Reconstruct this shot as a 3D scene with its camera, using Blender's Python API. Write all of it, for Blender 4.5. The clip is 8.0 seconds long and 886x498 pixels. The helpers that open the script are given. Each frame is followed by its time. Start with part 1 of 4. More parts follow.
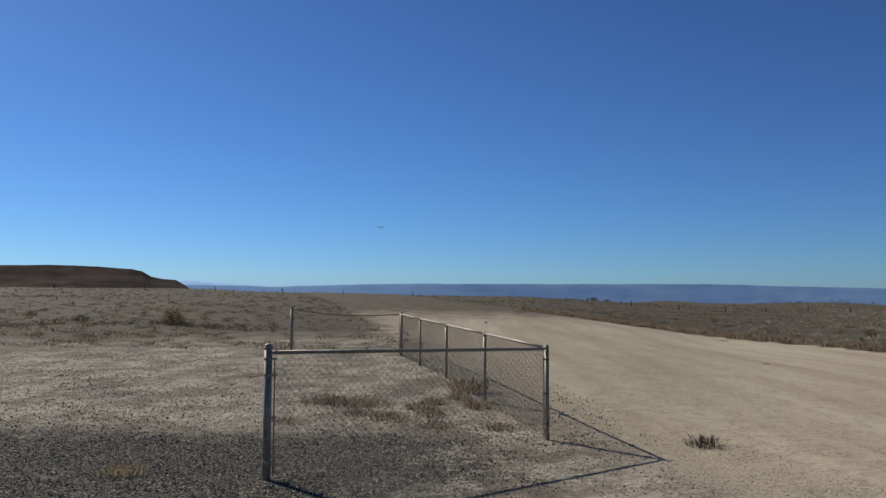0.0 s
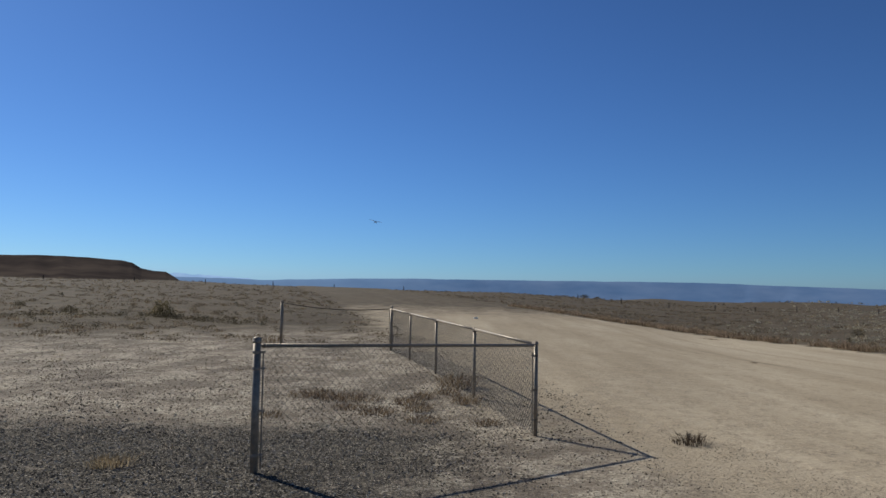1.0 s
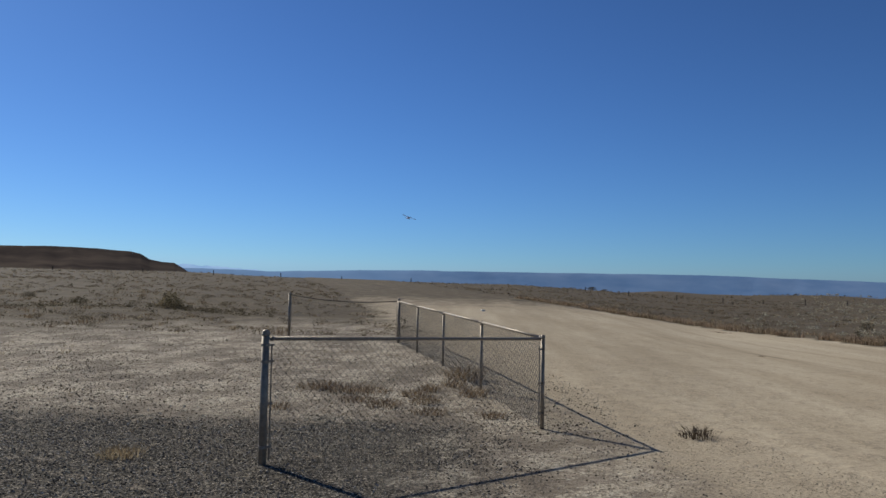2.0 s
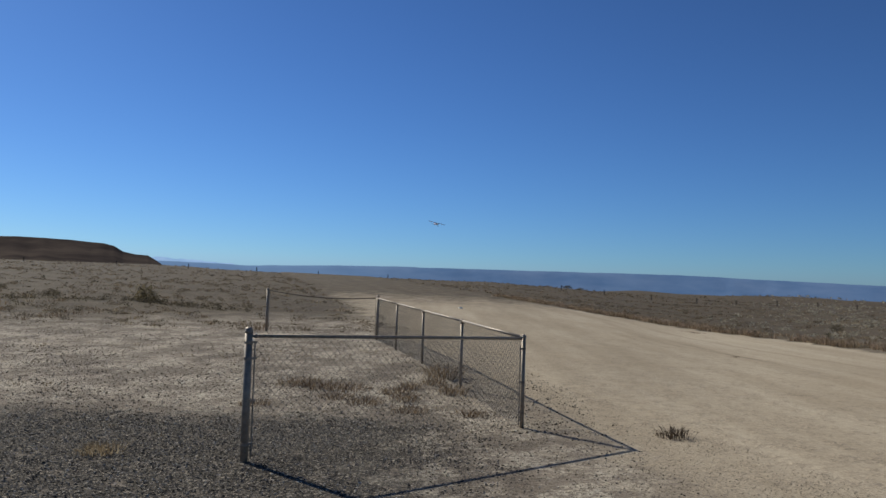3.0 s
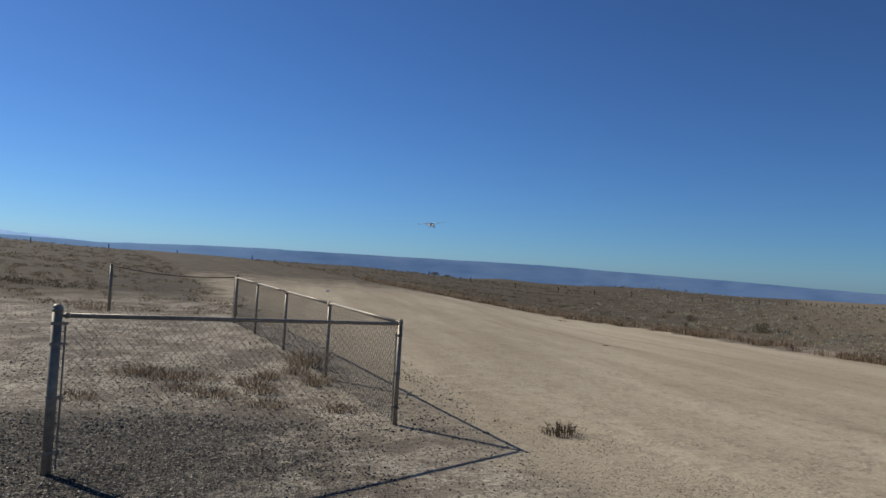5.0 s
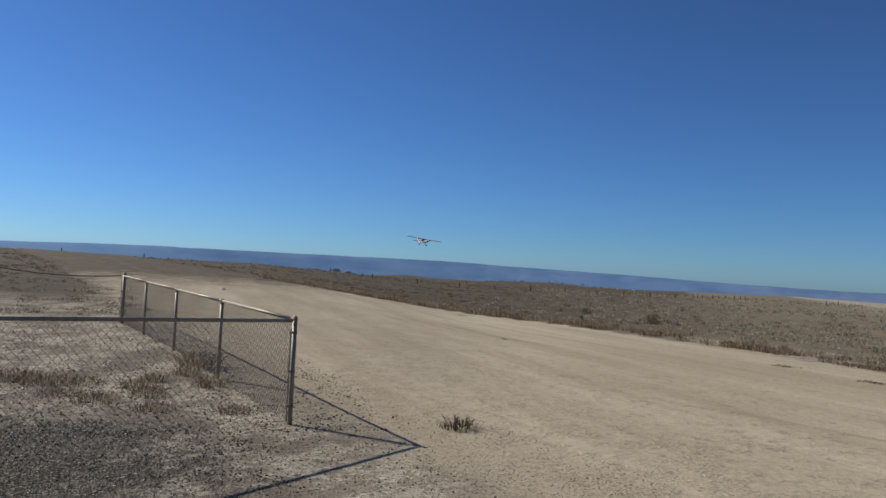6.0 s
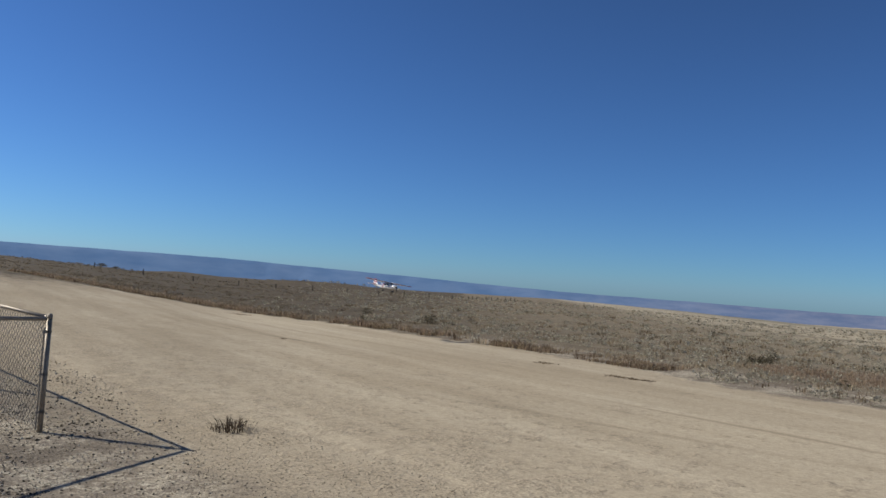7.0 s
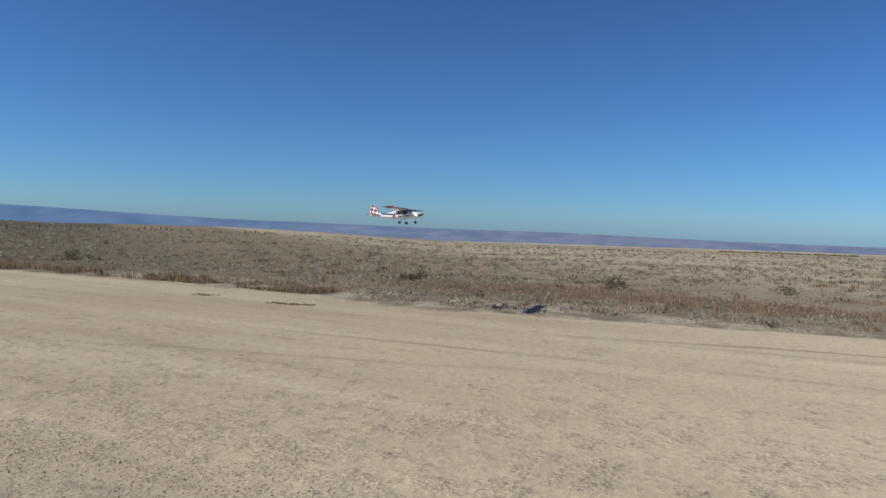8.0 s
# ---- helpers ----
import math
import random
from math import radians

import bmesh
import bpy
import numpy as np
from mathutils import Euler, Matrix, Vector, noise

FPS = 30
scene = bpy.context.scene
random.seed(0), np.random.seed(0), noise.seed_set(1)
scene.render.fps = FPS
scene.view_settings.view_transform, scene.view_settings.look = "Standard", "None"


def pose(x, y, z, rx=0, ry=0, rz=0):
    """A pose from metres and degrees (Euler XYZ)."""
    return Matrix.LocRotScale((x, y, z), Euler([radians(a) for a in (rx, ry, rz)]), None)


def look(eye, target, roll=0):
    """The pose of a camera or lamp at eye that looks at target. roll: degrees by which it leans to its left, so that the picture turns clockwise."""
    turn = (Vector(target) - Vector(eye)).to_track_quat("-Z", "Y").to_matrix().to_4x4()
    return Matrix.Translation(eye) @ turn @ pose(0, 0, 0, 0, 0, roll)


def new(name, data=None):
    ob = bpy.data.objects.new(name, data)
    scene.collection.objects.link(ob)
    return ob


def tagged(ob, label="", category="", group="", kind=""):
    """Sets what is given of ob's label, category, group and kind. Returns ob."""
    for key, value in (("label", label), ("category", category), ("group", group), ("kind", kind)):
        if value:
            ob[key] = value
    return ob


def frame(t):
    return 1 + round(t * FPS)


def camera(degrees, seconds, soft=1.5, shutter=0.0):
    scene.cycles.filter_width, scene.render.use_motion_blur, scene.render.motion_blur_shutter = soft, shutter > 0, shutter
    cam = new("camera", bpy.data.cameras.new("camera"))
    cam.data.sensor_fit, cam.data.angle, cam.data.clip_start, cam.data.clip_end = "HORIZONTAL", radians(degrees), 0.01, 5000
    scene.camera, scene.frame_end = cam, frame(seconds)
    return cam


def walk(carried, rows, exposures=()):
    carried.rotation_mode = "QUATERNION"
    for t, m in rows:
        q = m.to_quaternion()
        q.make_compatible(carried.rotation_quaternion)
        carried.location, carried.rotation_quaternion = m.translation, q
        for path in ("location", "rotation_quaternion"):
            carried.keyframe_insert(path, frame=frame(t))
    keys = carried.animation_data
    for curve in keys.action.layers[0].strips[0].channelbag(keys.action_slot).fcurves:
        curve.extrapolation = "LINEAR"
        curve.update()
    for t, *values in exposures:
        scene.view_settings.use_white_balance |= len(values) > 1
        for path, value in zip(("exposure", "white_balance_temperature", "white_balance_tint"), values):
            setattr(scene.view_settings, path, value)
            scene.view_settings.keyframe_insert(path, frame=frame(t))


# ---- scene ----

# ---------------------------------------------------------------- camera
cam = camera(59.4, 8.0, soft=1.5)
PATH = [
    (0.0, 0.097, -0.930, 1.650, 0.50, 3.75, -0.13),
    (0.5, 0.191, -0.909, 1.693, 0.54, 3.51, -0.28),
    (1.0, 0.107, -0.925, 1.650, -0.17, 3.41, -0.84),
    (1.5, 0.132, -0.931, 1.654, 0.43, 3.09, -0.98),
    (3.0, 0.033, -0.994, 1.695, -1.37, 2.59, -1.76),
    (3.5, 0.046, -0.395, 1.643, -3.99, 2.92, -2.60),
    (4.0, 0.020, 0.175, 1.616, -6.65, 2.89, -3.15),
    (4.5, 0.021, 0.166, 1.621, -9.29, 2.31, -3.51),
    (5.8, 0.158, 0.218, 1.599, -15.95, 1.65, -2.68),
    (6.0, 0.147, 0.254, 1.599, -18.34, 2.03, -2.69),
    (6.5, 0.132, 0.205, 1.610, -26.05, 3.57, -3.05),
    (7.0, 0.148, 0.172, 1.601, -34.28, 2.90, -3.71),
    (7.5, 0.203, 0.221, 1.562, -45.11, 0.48, -3.69),
    (8.0, 0.279, 0.233, 1.643, -58.86, -1.44, -1.69),
]
walk(cam, [(t, pose(x, y, z, 90 + pitch, roll, yaw)) for t, x, y, z, yaw, pitch, roll in PATH],
     exposures=[(0.0, 0.0), (4.5, 0.0), (6.0, 0.12), (6.5, 0.2), (7.0, 0.23), (8.0, 0.32)])

# ---------------------------------------------------------------- light
SUN_AZ, SUN_EL = -44.2, 35.0          # degrees: clockwise from +y, above the horizon
world = bpy.data.worlds.new("sky")
scene.world = world
world.use_nodes = True
wn = world.node_tree
sky = wn.nodes.new("ShaderNodeTexSky")
sky.sky_type = "NISHITA"
sky.sun_disc = False
sky.sun_elevation = radians(SUN_EL)
sky.sun_rotation = radians(SUN_AZ)
sky.altitude = 1500
sky.air_density, sky.dust_density, sky.ozone_density = 1.0, 0.6, 3.6
bg = wn.nodes["Background"]
# a clear, dry, saturated desert sky: each channel deepened towards the zenith
split, join = wn.nodes.new("ShaderNodeSeparateColor"), wn.nodes.new("ShaderNodeCombineColor")
wn.links.new(sky.outputs[0], split.inputs[0])
for k, (deep, level, lift) in enumerate(((1.16, .255, .05), (1.1, .468, -.08), (1.04, .845, -.8))):
    power, gain = wn.nodes.new("ShaderNodeMath"), wn.nodes.new("ShaderNodeMath")
    power.operation, gain.operation = "POWER", "MULTIPLY_ADD"
    power.inputs[1].default_value, gain.inputs[1].default_value, gain.inputs[2].default_value = deep, level, lift
    value = split.outputs[k]
    if k < 2:                             # the dry air stays blue down to the skyline
        cap, soft = wn.nodes.new("ShaderNodeMath"), wn.nodes.new("ShaderNodeMath")
        cap.operation, soft.operation = "MULTIPLY", "SMOOTH_MIN"
        cap.inputs[1].default_value, soft.inputs[2].default_value = (1.02, 1.09)[k], 1.0
        wn.links.new(split.outputs[2], cap.inputs[0])
        wn.links.new(value, soft.inputs[0])
        wn.links.new(cap.outputs[0], soft.inputs[1])
        value = soft.outputs[0]
    wn.links.new(value, power.inputs[0])
    wn.links.new(power.outputs[0], gain.inputs[0])
    wn.links.new(gain.outputs[0], join.inputs[k])
wn.links.new(join.outputs[0], bg.inputs[0])
bg.inputs[1].default_value = 0.099

sun_dir = Vector((math.sin(radians(SUN_AZ)) * math.cos(radians(SUN_EL)), math.cos(radians(SUN_AZ)) * math.cos(radians(SUN_EL)), math.sin(radians(SUN_EL))))
lamp = bpy.data.lights.new("sun", "SUN")
lamp.energy, lamp.angle, lamp.color = 4.6, radians(0.8), (1.0, 0.95, 0.83)
sun = new("sun", lamp)
sun.matrix_world = look(sun_dir * 60, (0, 0, 0))


# ---------------------------------------------------------------- the lie of the land
AZ = (-180, -60, -28, -20, -15, -8.5, 0.7, 5, 10, 14, 18, 31, 43, 51, 59, 90, 130, 180)
SLOPE = (0, .02, .0255, .0252, .0216, .0189, .0155, .0151, .0091, .002, -.003, -.0048, -.0042, -.0085, -.0143, -.0143, -.008, 0)
CREST = 170.0


def smooth(v):
    v = min(max(v, 0.0), 1.0)
    return v * v * (3 - 2 * v)


def lie(x, y):
    """Height of the bare ground: level round the fence, rising to a crest ahead, falling away to the right."""
    r = math.hypot(x, y)
    a = math.degrees(math.atan2(x, y))
    s = float(np.interp(a, AZ, SLOPE))
    k = max(r - 20.0, 0.0)
    bank = .17 * smooth((r - 7.5) / 8.0) * smooth((25 - a) / 17.0) * smooth((a + 75) / 30.0)
    if s > 0:
        over = max(k - (CREST - 20), 0.0)
        k = min(k, CREST - 20)
        return bank + s * k - over * s * 0.8
    return bank + s * k


def edge_x(line, y):
    return float(np.interp(y, [p[1] for p in line], [p[0] for p in line]))


# edges of the dirt strip, south to north
EAST = ((17.5, -25), (16.6, -12), (15.4, .6), (14.8, 3), (14.1, 7), (13.6, 9.5), (14.2, 12), (14.6, 18), (14.2, 22.5), (14.0, 27.8), (12.8, 31.5), (12.0, 36), (10.9, 42), (8.9, 49), (6.0, 63), (1.7, 88), (-4, 125), (-12, 180))
WEST = ((8.0, -25), (5.6, -12), (4.6, 0), (4.25, 3), (3.9, 5), (3.3, 7.5), (2.8, 9), (2.3, 11.5), (2.0, 14), (1.2, 18), (0.2, 23), (-1.2, 30), (-2.6, 38), (-5.3, 49), (-12.2, 87), (-21, 125), (-34, 180))


def on_strip(x, y, grow=0.0):
    return edge_x(WEST, y) - grow < x < edge_x(EAST, y) + grow


def fuzz(x, y, s, seed=0.0):
    return noise.noise(Vector((x * s + seed, y * s - seed, seed * .37)))


def height(x, y):
    """The ground with its small unevenness: smooth on the strip, hummocky in the brush."""
    r = math.hypot(x, y)
    z = lie(x, y)
    side = min(edge_x(EAST, y) - x, x - edge_x(WEST, y))
    wild = smooth(-side / 4.0)
    far = smooth((r - 9) / 25)
    z += wild * far * (0.10 * fuzz(x, y, .22, 3) + 0.22 * fuzz(x, y, .05, 8))
    if r > 150:
        z += wild * (r - 150) * .0008 * fuzz(x, y, .006, 5)
    # low mound far ahead
    z += 2.5 * math.exp(-(((x - 128) / 34) ** 2 + ((y - 262) / 26) ** 2))
    z += 1.0 * math.exp(-(((x - 40) / 18) ** 2 + ((y - 245) / 18) ** 2))
    return z


# ---------------------------------------------------------------- materials
def nodes(name):
    m = bpy.data.materials.new(name)
    m.use_nodes = True
    return m, m.node_tree.nodes, m.node_tree.links, m.node_tree.nodes["Principled BSDF"]


def tex_noise(nd, ln, co, scale, detail=4.0, rough=.55):
    n = nd.new("ShaderNodeTexNoise")
    n.inputs["Scale"].default_value, n.inputs["Detail"].default_value, n.inputs["Roughness"].default_value = scale, detail, rough
    ln.new(co, n.inputs["Vector"])
    return n.outputs["Fac"]


def ramp(nd, ln, fac, stops):
    n = nd.new("ShaderNodeValToRGB")
    el = n.color_ramp.elements
    while len(el) < len(stops):
        el.new(.5)
    for e, (p, c) in zip(el, stops):
        e.position = p
        e.color = (*c, 1) if len(c) == 3 else c
    ln.new(fac, n.inputs[0])
    return n.outputs[0]


def mix(nd, ln, fac, a, b, blend="MIX"):
    n = nd.new("ShaderNodeMix")
    n.data_type, n.blend_type = "RGBA", blend
    for sock, v in ((n.inputs[0], fac), (n.inputs[6], a), (n.inputs[7], b)):
        if isinstance(v, (int, float)):
            sock.default_value = v
        elif isinstance(v, tuple):
            sock.default_value = (*v, 1)
        else:
            ln.new(v, sock)
    return n.outputs[2]


def math_node(nd, ln, op, a, b=0.0, c=0.0, clamp=False):
    n = nd.new("ShaderNodeMath")
    n.operation, n.use_clamp = op, clamp
    for i, v in enumerate((a, b, c)):
        if isinstance(v, (int, float)):
            n.inputs[i].default_value = v
        else:
            ln.new(v, n.inputs[i])
    return n.outputs[0]


def step(nd, ln, v, lo, hi):
    n = nd.new("ShaderNodeMapRange")
    n.interpolation_type = "SMOOTHSTEP"
    n.inputs[1].default_value, n.inputs[2].default_value = lo, hi
    ln.new(v, n.inputs[0])
    return n.outputs[0]


def bump(nd, ln, bsdf, h, strength, dist):
    n = nd.new("ShaderNodeBump")
    n.inputs["Strength"].default_value, n.inputs["Distance"].default_value = strength, dist
    ln.new(h, n.inputs["Height"])
    ln.new(n.outputs[0], bsdf.inputs["Normal"])


def land_material():
    """Soil, scrub floor, gravel and the packed strip in one: the vertex value "tread" says how worn the ground is."""
    m, nd, ln, b = nodes("desert_soil")
    co = nd.new("ShaderNodeTexCoord").outputs["Object"]
    sep = nd.new("ShaderNodeSeparateXYZ")
    ln.new(co, sep.inputs[0])
    X, Y = sep.outputs[0], sep.outputs[1]
    big = tex_noise(nd, ln, co, .12, 5)
    mid = tex_noise(nd, ln, co, .8, 6, .6)
    clod = tex_noise(nd, ln, co, 3.2, 6, .65)
    fine = tex_noise(nd, ln, co, 11, 5, .7)
    grit = tex_noise(nd, ln, co, 45, 3, .75)
    rr = nd.new("ShaderNodeVectorMath")
    rr.operation = "LENGTH"
    ln.new(co, rr.inputs[0])
    R = rr.outputs["Value"]
    flat = nd.new("ShaderNodeMapping")
    flat.inputs["Scale"].default_value = (1.15, .8, 1.0)
    ln.new(co, flat.inputs[0])
    drift = tex_noise(nd, ln, flat.outputs[0], .8, 9, .72)
    soil = ramp(nd, ln, drift, ((.32, (.14, .115, .091)), (.47, (.205, .171, .134)), (.60, (.28, .238, .188)), (.72, (.39, .341, .272))))
    crust = math_node(nd, ln, "MULTIPLY", step(nd, ln, mix(nd, ln, .4, drift, clod), .475, .545), step(nd, ln, fine, .42, .53))
    soil = mix(nd, ln, math_node(nd, ln, "MULTIPLY", crust, .85), soil, (.46, .413, .328))
    dark = math_node(nd, ln, "MULTIPLY", step(nd, ln, fine, .53, .60), step(nd, ln, clod, .42, .54))
    soil = mix(nd, ln, math_node(nd, ln, "MULTIPLY", dark, .84), soil, (.06, .046, .035))
    # brown scrub floor far out and beside the strip
    scrub = ramp(nd, ln, mid, ((.25, (.125, .10, .07)), (.5, (.188, .153, .107)), (.8, (.275, .23, .165))))
    wob = math_node(nd, ln, "MULTIPLY_ADD", big, 24, -12)
    outer = step(nd, ln, math_node(nd, ln, "ADD", R, wob), 22, 34)
    east = step(nd, ln, math_node(nd, ln, "ADD", X, math_node(nd, ln, "MULTIPLY_ADD", mid, 3.0, -1.5)), 15.5, 18.0)
    westward = step(nd, ln, math_node(nd, ln, "SUBTRACT", X, math_node(nd, ln, "MULTIPLY", Y, .72)), 12, -10)
    scrub = mix(nd, ln, westward, scrub, ramp(nd, ln, mid, ((.25, (.064, .050, .035)), (.5, (.094, .075, .052)), (.8, (.142, .115, .08)))))
    soil = mix(nd, ln, math_node(nd, ln, "MAXIMUM", outer, east), soil, scrub)
    # pale flats to the east
    pale = step(nd, ln, tex_noise(nd, ln, co, .035, 5), .34, .48)
    pale = math_node(nd, ln, "MULTIPLY", pale, step(nd, ln, math_node(nd, ln, "SUBTRACT", X, math_node(nd, ln, "MULTIPLY", Y, .9)), 4, 50))
    pale = math_node(nd, ln, "MULTIPLY", pale, step(nd, ln, clod, .30, .55))
    soil = mix(nd, ln, math_node(nd, ln, "MULTIPLY", pale, .8), soil, (.46, .405, .305))
    far = math_node(nd, ln, "MULTIPLY", step(nd, ln, R, 220, 700), step(nd, ln, math_node(nd, ln, "SUBTRACT", X, math_node(nd, ln, "MULTIPLY", Y, 1.0)), 60, 300))
    soil = mix(nd, ln, far, soil, ramp(nd, ln, tex_noise(nd, ln, co, .004, 4), ((.35, (.185, .162, .118)), (.62, (.27, .24, .175)))))
    field = math_node(nd, ln, "MULTIPLY", step(nd, ln, R, 600, 1100), step(nd, ln, math_node(nd, ln, "SUBTRACT", X, math_node(nd, ln, "MULTIPLY", Y, 1.6)), 0, 300))
    soil = mix(nd, ln, math_node(nd, ln, "MULTIPLY", field, step(nd, ln, tex_noise(nd, ln, co, .0022, 3), .32, .46)), soil, (.43, .36, .245))
    # grey crushed stone by the fence
    gx = math_node(nd, ln, "ADD", X, math_node(nd, ln, "MULTIPLY_ADD", mix(nd, ln, .5, drift, clod), 6.0, -3.0))
    gy = math_node(nd, ln, "ADD", Y, math_node(nd, ln, "MULTIPLY_ADD", mix(nd, ln, .5, drift, clod), -5.0, 2.5))
    grav = math_node(nd, ln, "MULTIPLY", step(nd, ln, gy, 9.2, 8.1), step(nd, ln, gx, .9, -.6))
    grav = math_node(nd, ln, "MULTIPLY", grav, step(nd, ln, clod, .26, .46))
    vor = nd.new("ShaderNodeTexVoronoi")
    vor.inputs["Scale"].default_value = 55
    ln.new(co, vor.inputs["Vector"])
    stones = ramp(nd, ln, vor.outputs["Color"], ((.15, (.021, .018, .015)), (.5, (.066, .058, .047)), (.72, (.138, .12, .098)), (.95, (.42, .37, .30))))
    soil = mix(nd, ln, grav, soil, stones)
    # packed dirt, drawn out along the strip
    mp = nd.new("ShaderNodeMapping")
    mp.inputs["Scale"].default_value = (1.0, .10, 1.0)
    mp.inputs["Rotation"].default_value = (0, 0, radians(-5))
    ln.new(co, mp.inputs[0])
    streak = tex_noise(nd, ln, mp.outputs[0], .9, 5, .6)
    thin_line = tex_noise(nd, ln, mp.outputs[0], 4.5, 4, .6)
    dirt = ramp(nd, ln, streak, ((.28, (.30, .247, .175)), (.5, (.375, .315, .23)), (.72, (.45, .385, .288))))
    dirt = mix(nd, ln, .35, dirt, ramp(nd, ln, big, ((.3, (.36, .33, .29)), (.5, (.5, .5, .5)), (.7, (.62, .62, .61)))), "OVERLAY")
    dirt = mix(nd, ln, math_node(nd, ln, "MULTIPLY", step(nd, ln, thin_line, .62, .74), .09), dirt, (.22, .175, .12))
    dirt = mix(nd, ln, math_node(nd, ln, "MULTIPLY", step(nd, ln, clod, .56, .68), .28), dirt, (.235, .19, .132))
    # view-dependent brightness put into the dirt colour: lighter towards the south
    dirt = mix(nd, ln, math_node(nd, ln, "MULTIPLY", step(nd, ln, Y, 9, -3), .6), dirt, (.54, .46, .348))
    for at, lean, wide, dim in ((10.1, -.09, .14, .5), (13.1, -.245, .16, .6), (10.05, -.36, .16, .32), (12.3, -.10, .2, .3)):
        off = math_node(nd, ln, "ABSOLUTE", math_node(nd, ln, "SUBTRACT", math_node(nd, ln, "ADD", X, math_node(nd, ln, "MULTIPLY", streak, .9)), math_node(nd, ln, "MULTIPLY_ADD", Y, lean, at + .45)))
        track = math_node(nd, ln, "MULTIPLY", step(nd, ln, off, wide, wide * .25), step(nd, ln, big, .40, .62))
        dirt = mix(nd, ln, math_node(nd, ln, "MULTIPLY", track, dim), dirt, (.17, .135, .092))
    chips = nd.new("ShaderNodeTexVoronoi")
    chips.inputs["Scale"].default_value = 9
    ln.new(co, chips.inputs["Vector"])
    speck = math_node(nd, ln, "MULTIPLY", step(nd, ln, chips.outputs["Distance"], .30, .16), step(nd, ln, clod, .47, .60))
    dirt = mix(nd, ln, math_node(nd, ln, "MULTIPLY", speck, .55), dirt, (.19, .15, .105))
    # broken crust: crumbs in loose patches, thickest towards the near side
    crumb = tex_noise(nd, ln, co, 30, 3, .65)
    loose_x = step(nd, ln, math_node(nd, ln, "ADD", X, math_node(nd, ln, "MULTIPLY_ADD", big, 6.0, -3.0)), 9.5, 2.5)
    patch = math_node(nd, ln, "ADD", mix(nd, ln, .55, mid, clod), math_node(nd, ln, "MULTIPLY_ADD", loose_x, .13, -.10))
    broken = math_node(nd, ln, "MULTIPLY", step(nd, ln, patch, .42, .56), step(nd, ln, crumb, .50, .57))
    dirt = mix(nd, ln, math_node(nd, ln, "MULTIPLY", broken, .6), dirt, (.20, .162, .118))
    tread = nd.new("ShaderNodeAttribute")
    tread.attribute_name = "tread"
    w = math_node(nd, ln, "ADD", tread.outputs["Fac"], math_node(nd, ln, "MULTIPLY_ADD", mix(nd, ln, .5, clod, mid), 1.3, -.65))
    worn = step(nd, ln, w, .25, .75)
    soil = mix(nd, ln, worn, soil, dirt)
    # clods and specks over everything
    loose = math_node(nd, ln, "MULTIPLY_ADD", worn, -.45, .8)
    soil = mix(nd, ln, loose, soil, ramp(nd, ln, fine, ((.32, (.30, .29, .28)), (.5, (.5, .5, .5)), (.68, (.68, .68, .66)))), "OVERLAY")
    soil = mix(nd, ln, loose, soil, ramp(nd, ln, grit, ((.3, (.22, .21, .20)), (.5, (.5, .5, .5)), (.72, (.76, .75, .73)))), "OVERLAY")
    ln.new(soil, b.inputs["Base Color"])
    b.inputs["Roughness"].default_value = .95
    b.inputs["Specular IOR Level"].default_value = .12
    h = math_node(nd, ln, "ADD", math_node(nd, ln, "MULTIPLY", fine, .8), math_node(nd, ln, "MULTIPLY", vor.outputs["Distance"], math_node(nd, ln, "MULTIPLY_ADD", grav, 1.0, .2)))
    h = math_node(nd, ln, "ADD", h, math_node(nd, ln, "MULTIPLY", clod, 1.2))
    h = math_node(nd, ln, "MULTIPLY", h, math_node(nd, ln, "MULTIPLY_ADD", worn, -.82, 1.0))
    rough = math_node(nd, ln, "MULTIPLY", math_node(nd, ln, "MULTIPLY", worn, step(nd, ln, patch, .43, .62)), math_node(nd, ln, "MULTIPLY", crumb, .5))
    bump(nd, ln, b, math_node(nd, ln, "ADD", h, rough), .6, .05)
    return m


def island_material(name, stops, rough=.9, spec=.2, scale=0.0, leafy=0.0):
    """One colour for each loose piece of a mesh, out of a ramp."""
    m, nd, ln, b = nodes(name)
    geo = nd.new("ShaderNodeNewGeometry")
    c = ramp(nd, ln, geo.outputs["Random Per Island"], stops)
    if scale:
        co = nd.new("ShaderNodeTexCoord").outputs["Object"]
        c = mix(nd, ln, .6, c, ramp(nd, ln, tex_noise(nd, ln, co, scale, 4), ((.3, (.3, .28, .26)), (.5, (.5, .5, .5)), (.7, (.7, .69, .66)))), "OVERLAY")
    ln.new(c, b.inputs["Base Color"])
    b.inputs["Roughness"].default_value = rough
    b.inputs["Specular IOR Level"].default_value = spec
    if leafy:
        tr = nd.new("ShaderNodeBsdfTranslucent")
        ln.new(c, tr.inputs[0])
        both = nd.new("ShaderNodeMixShader")
        both.inputs[0].default_value = leafy
        ln.new(b.outputs[0], both.inputs[1])
        ln.new(tr.outputs[0], both.inputs[2])
        ln.new(both.outputs[0], nd["Material Output"].inputs[0])
    return m


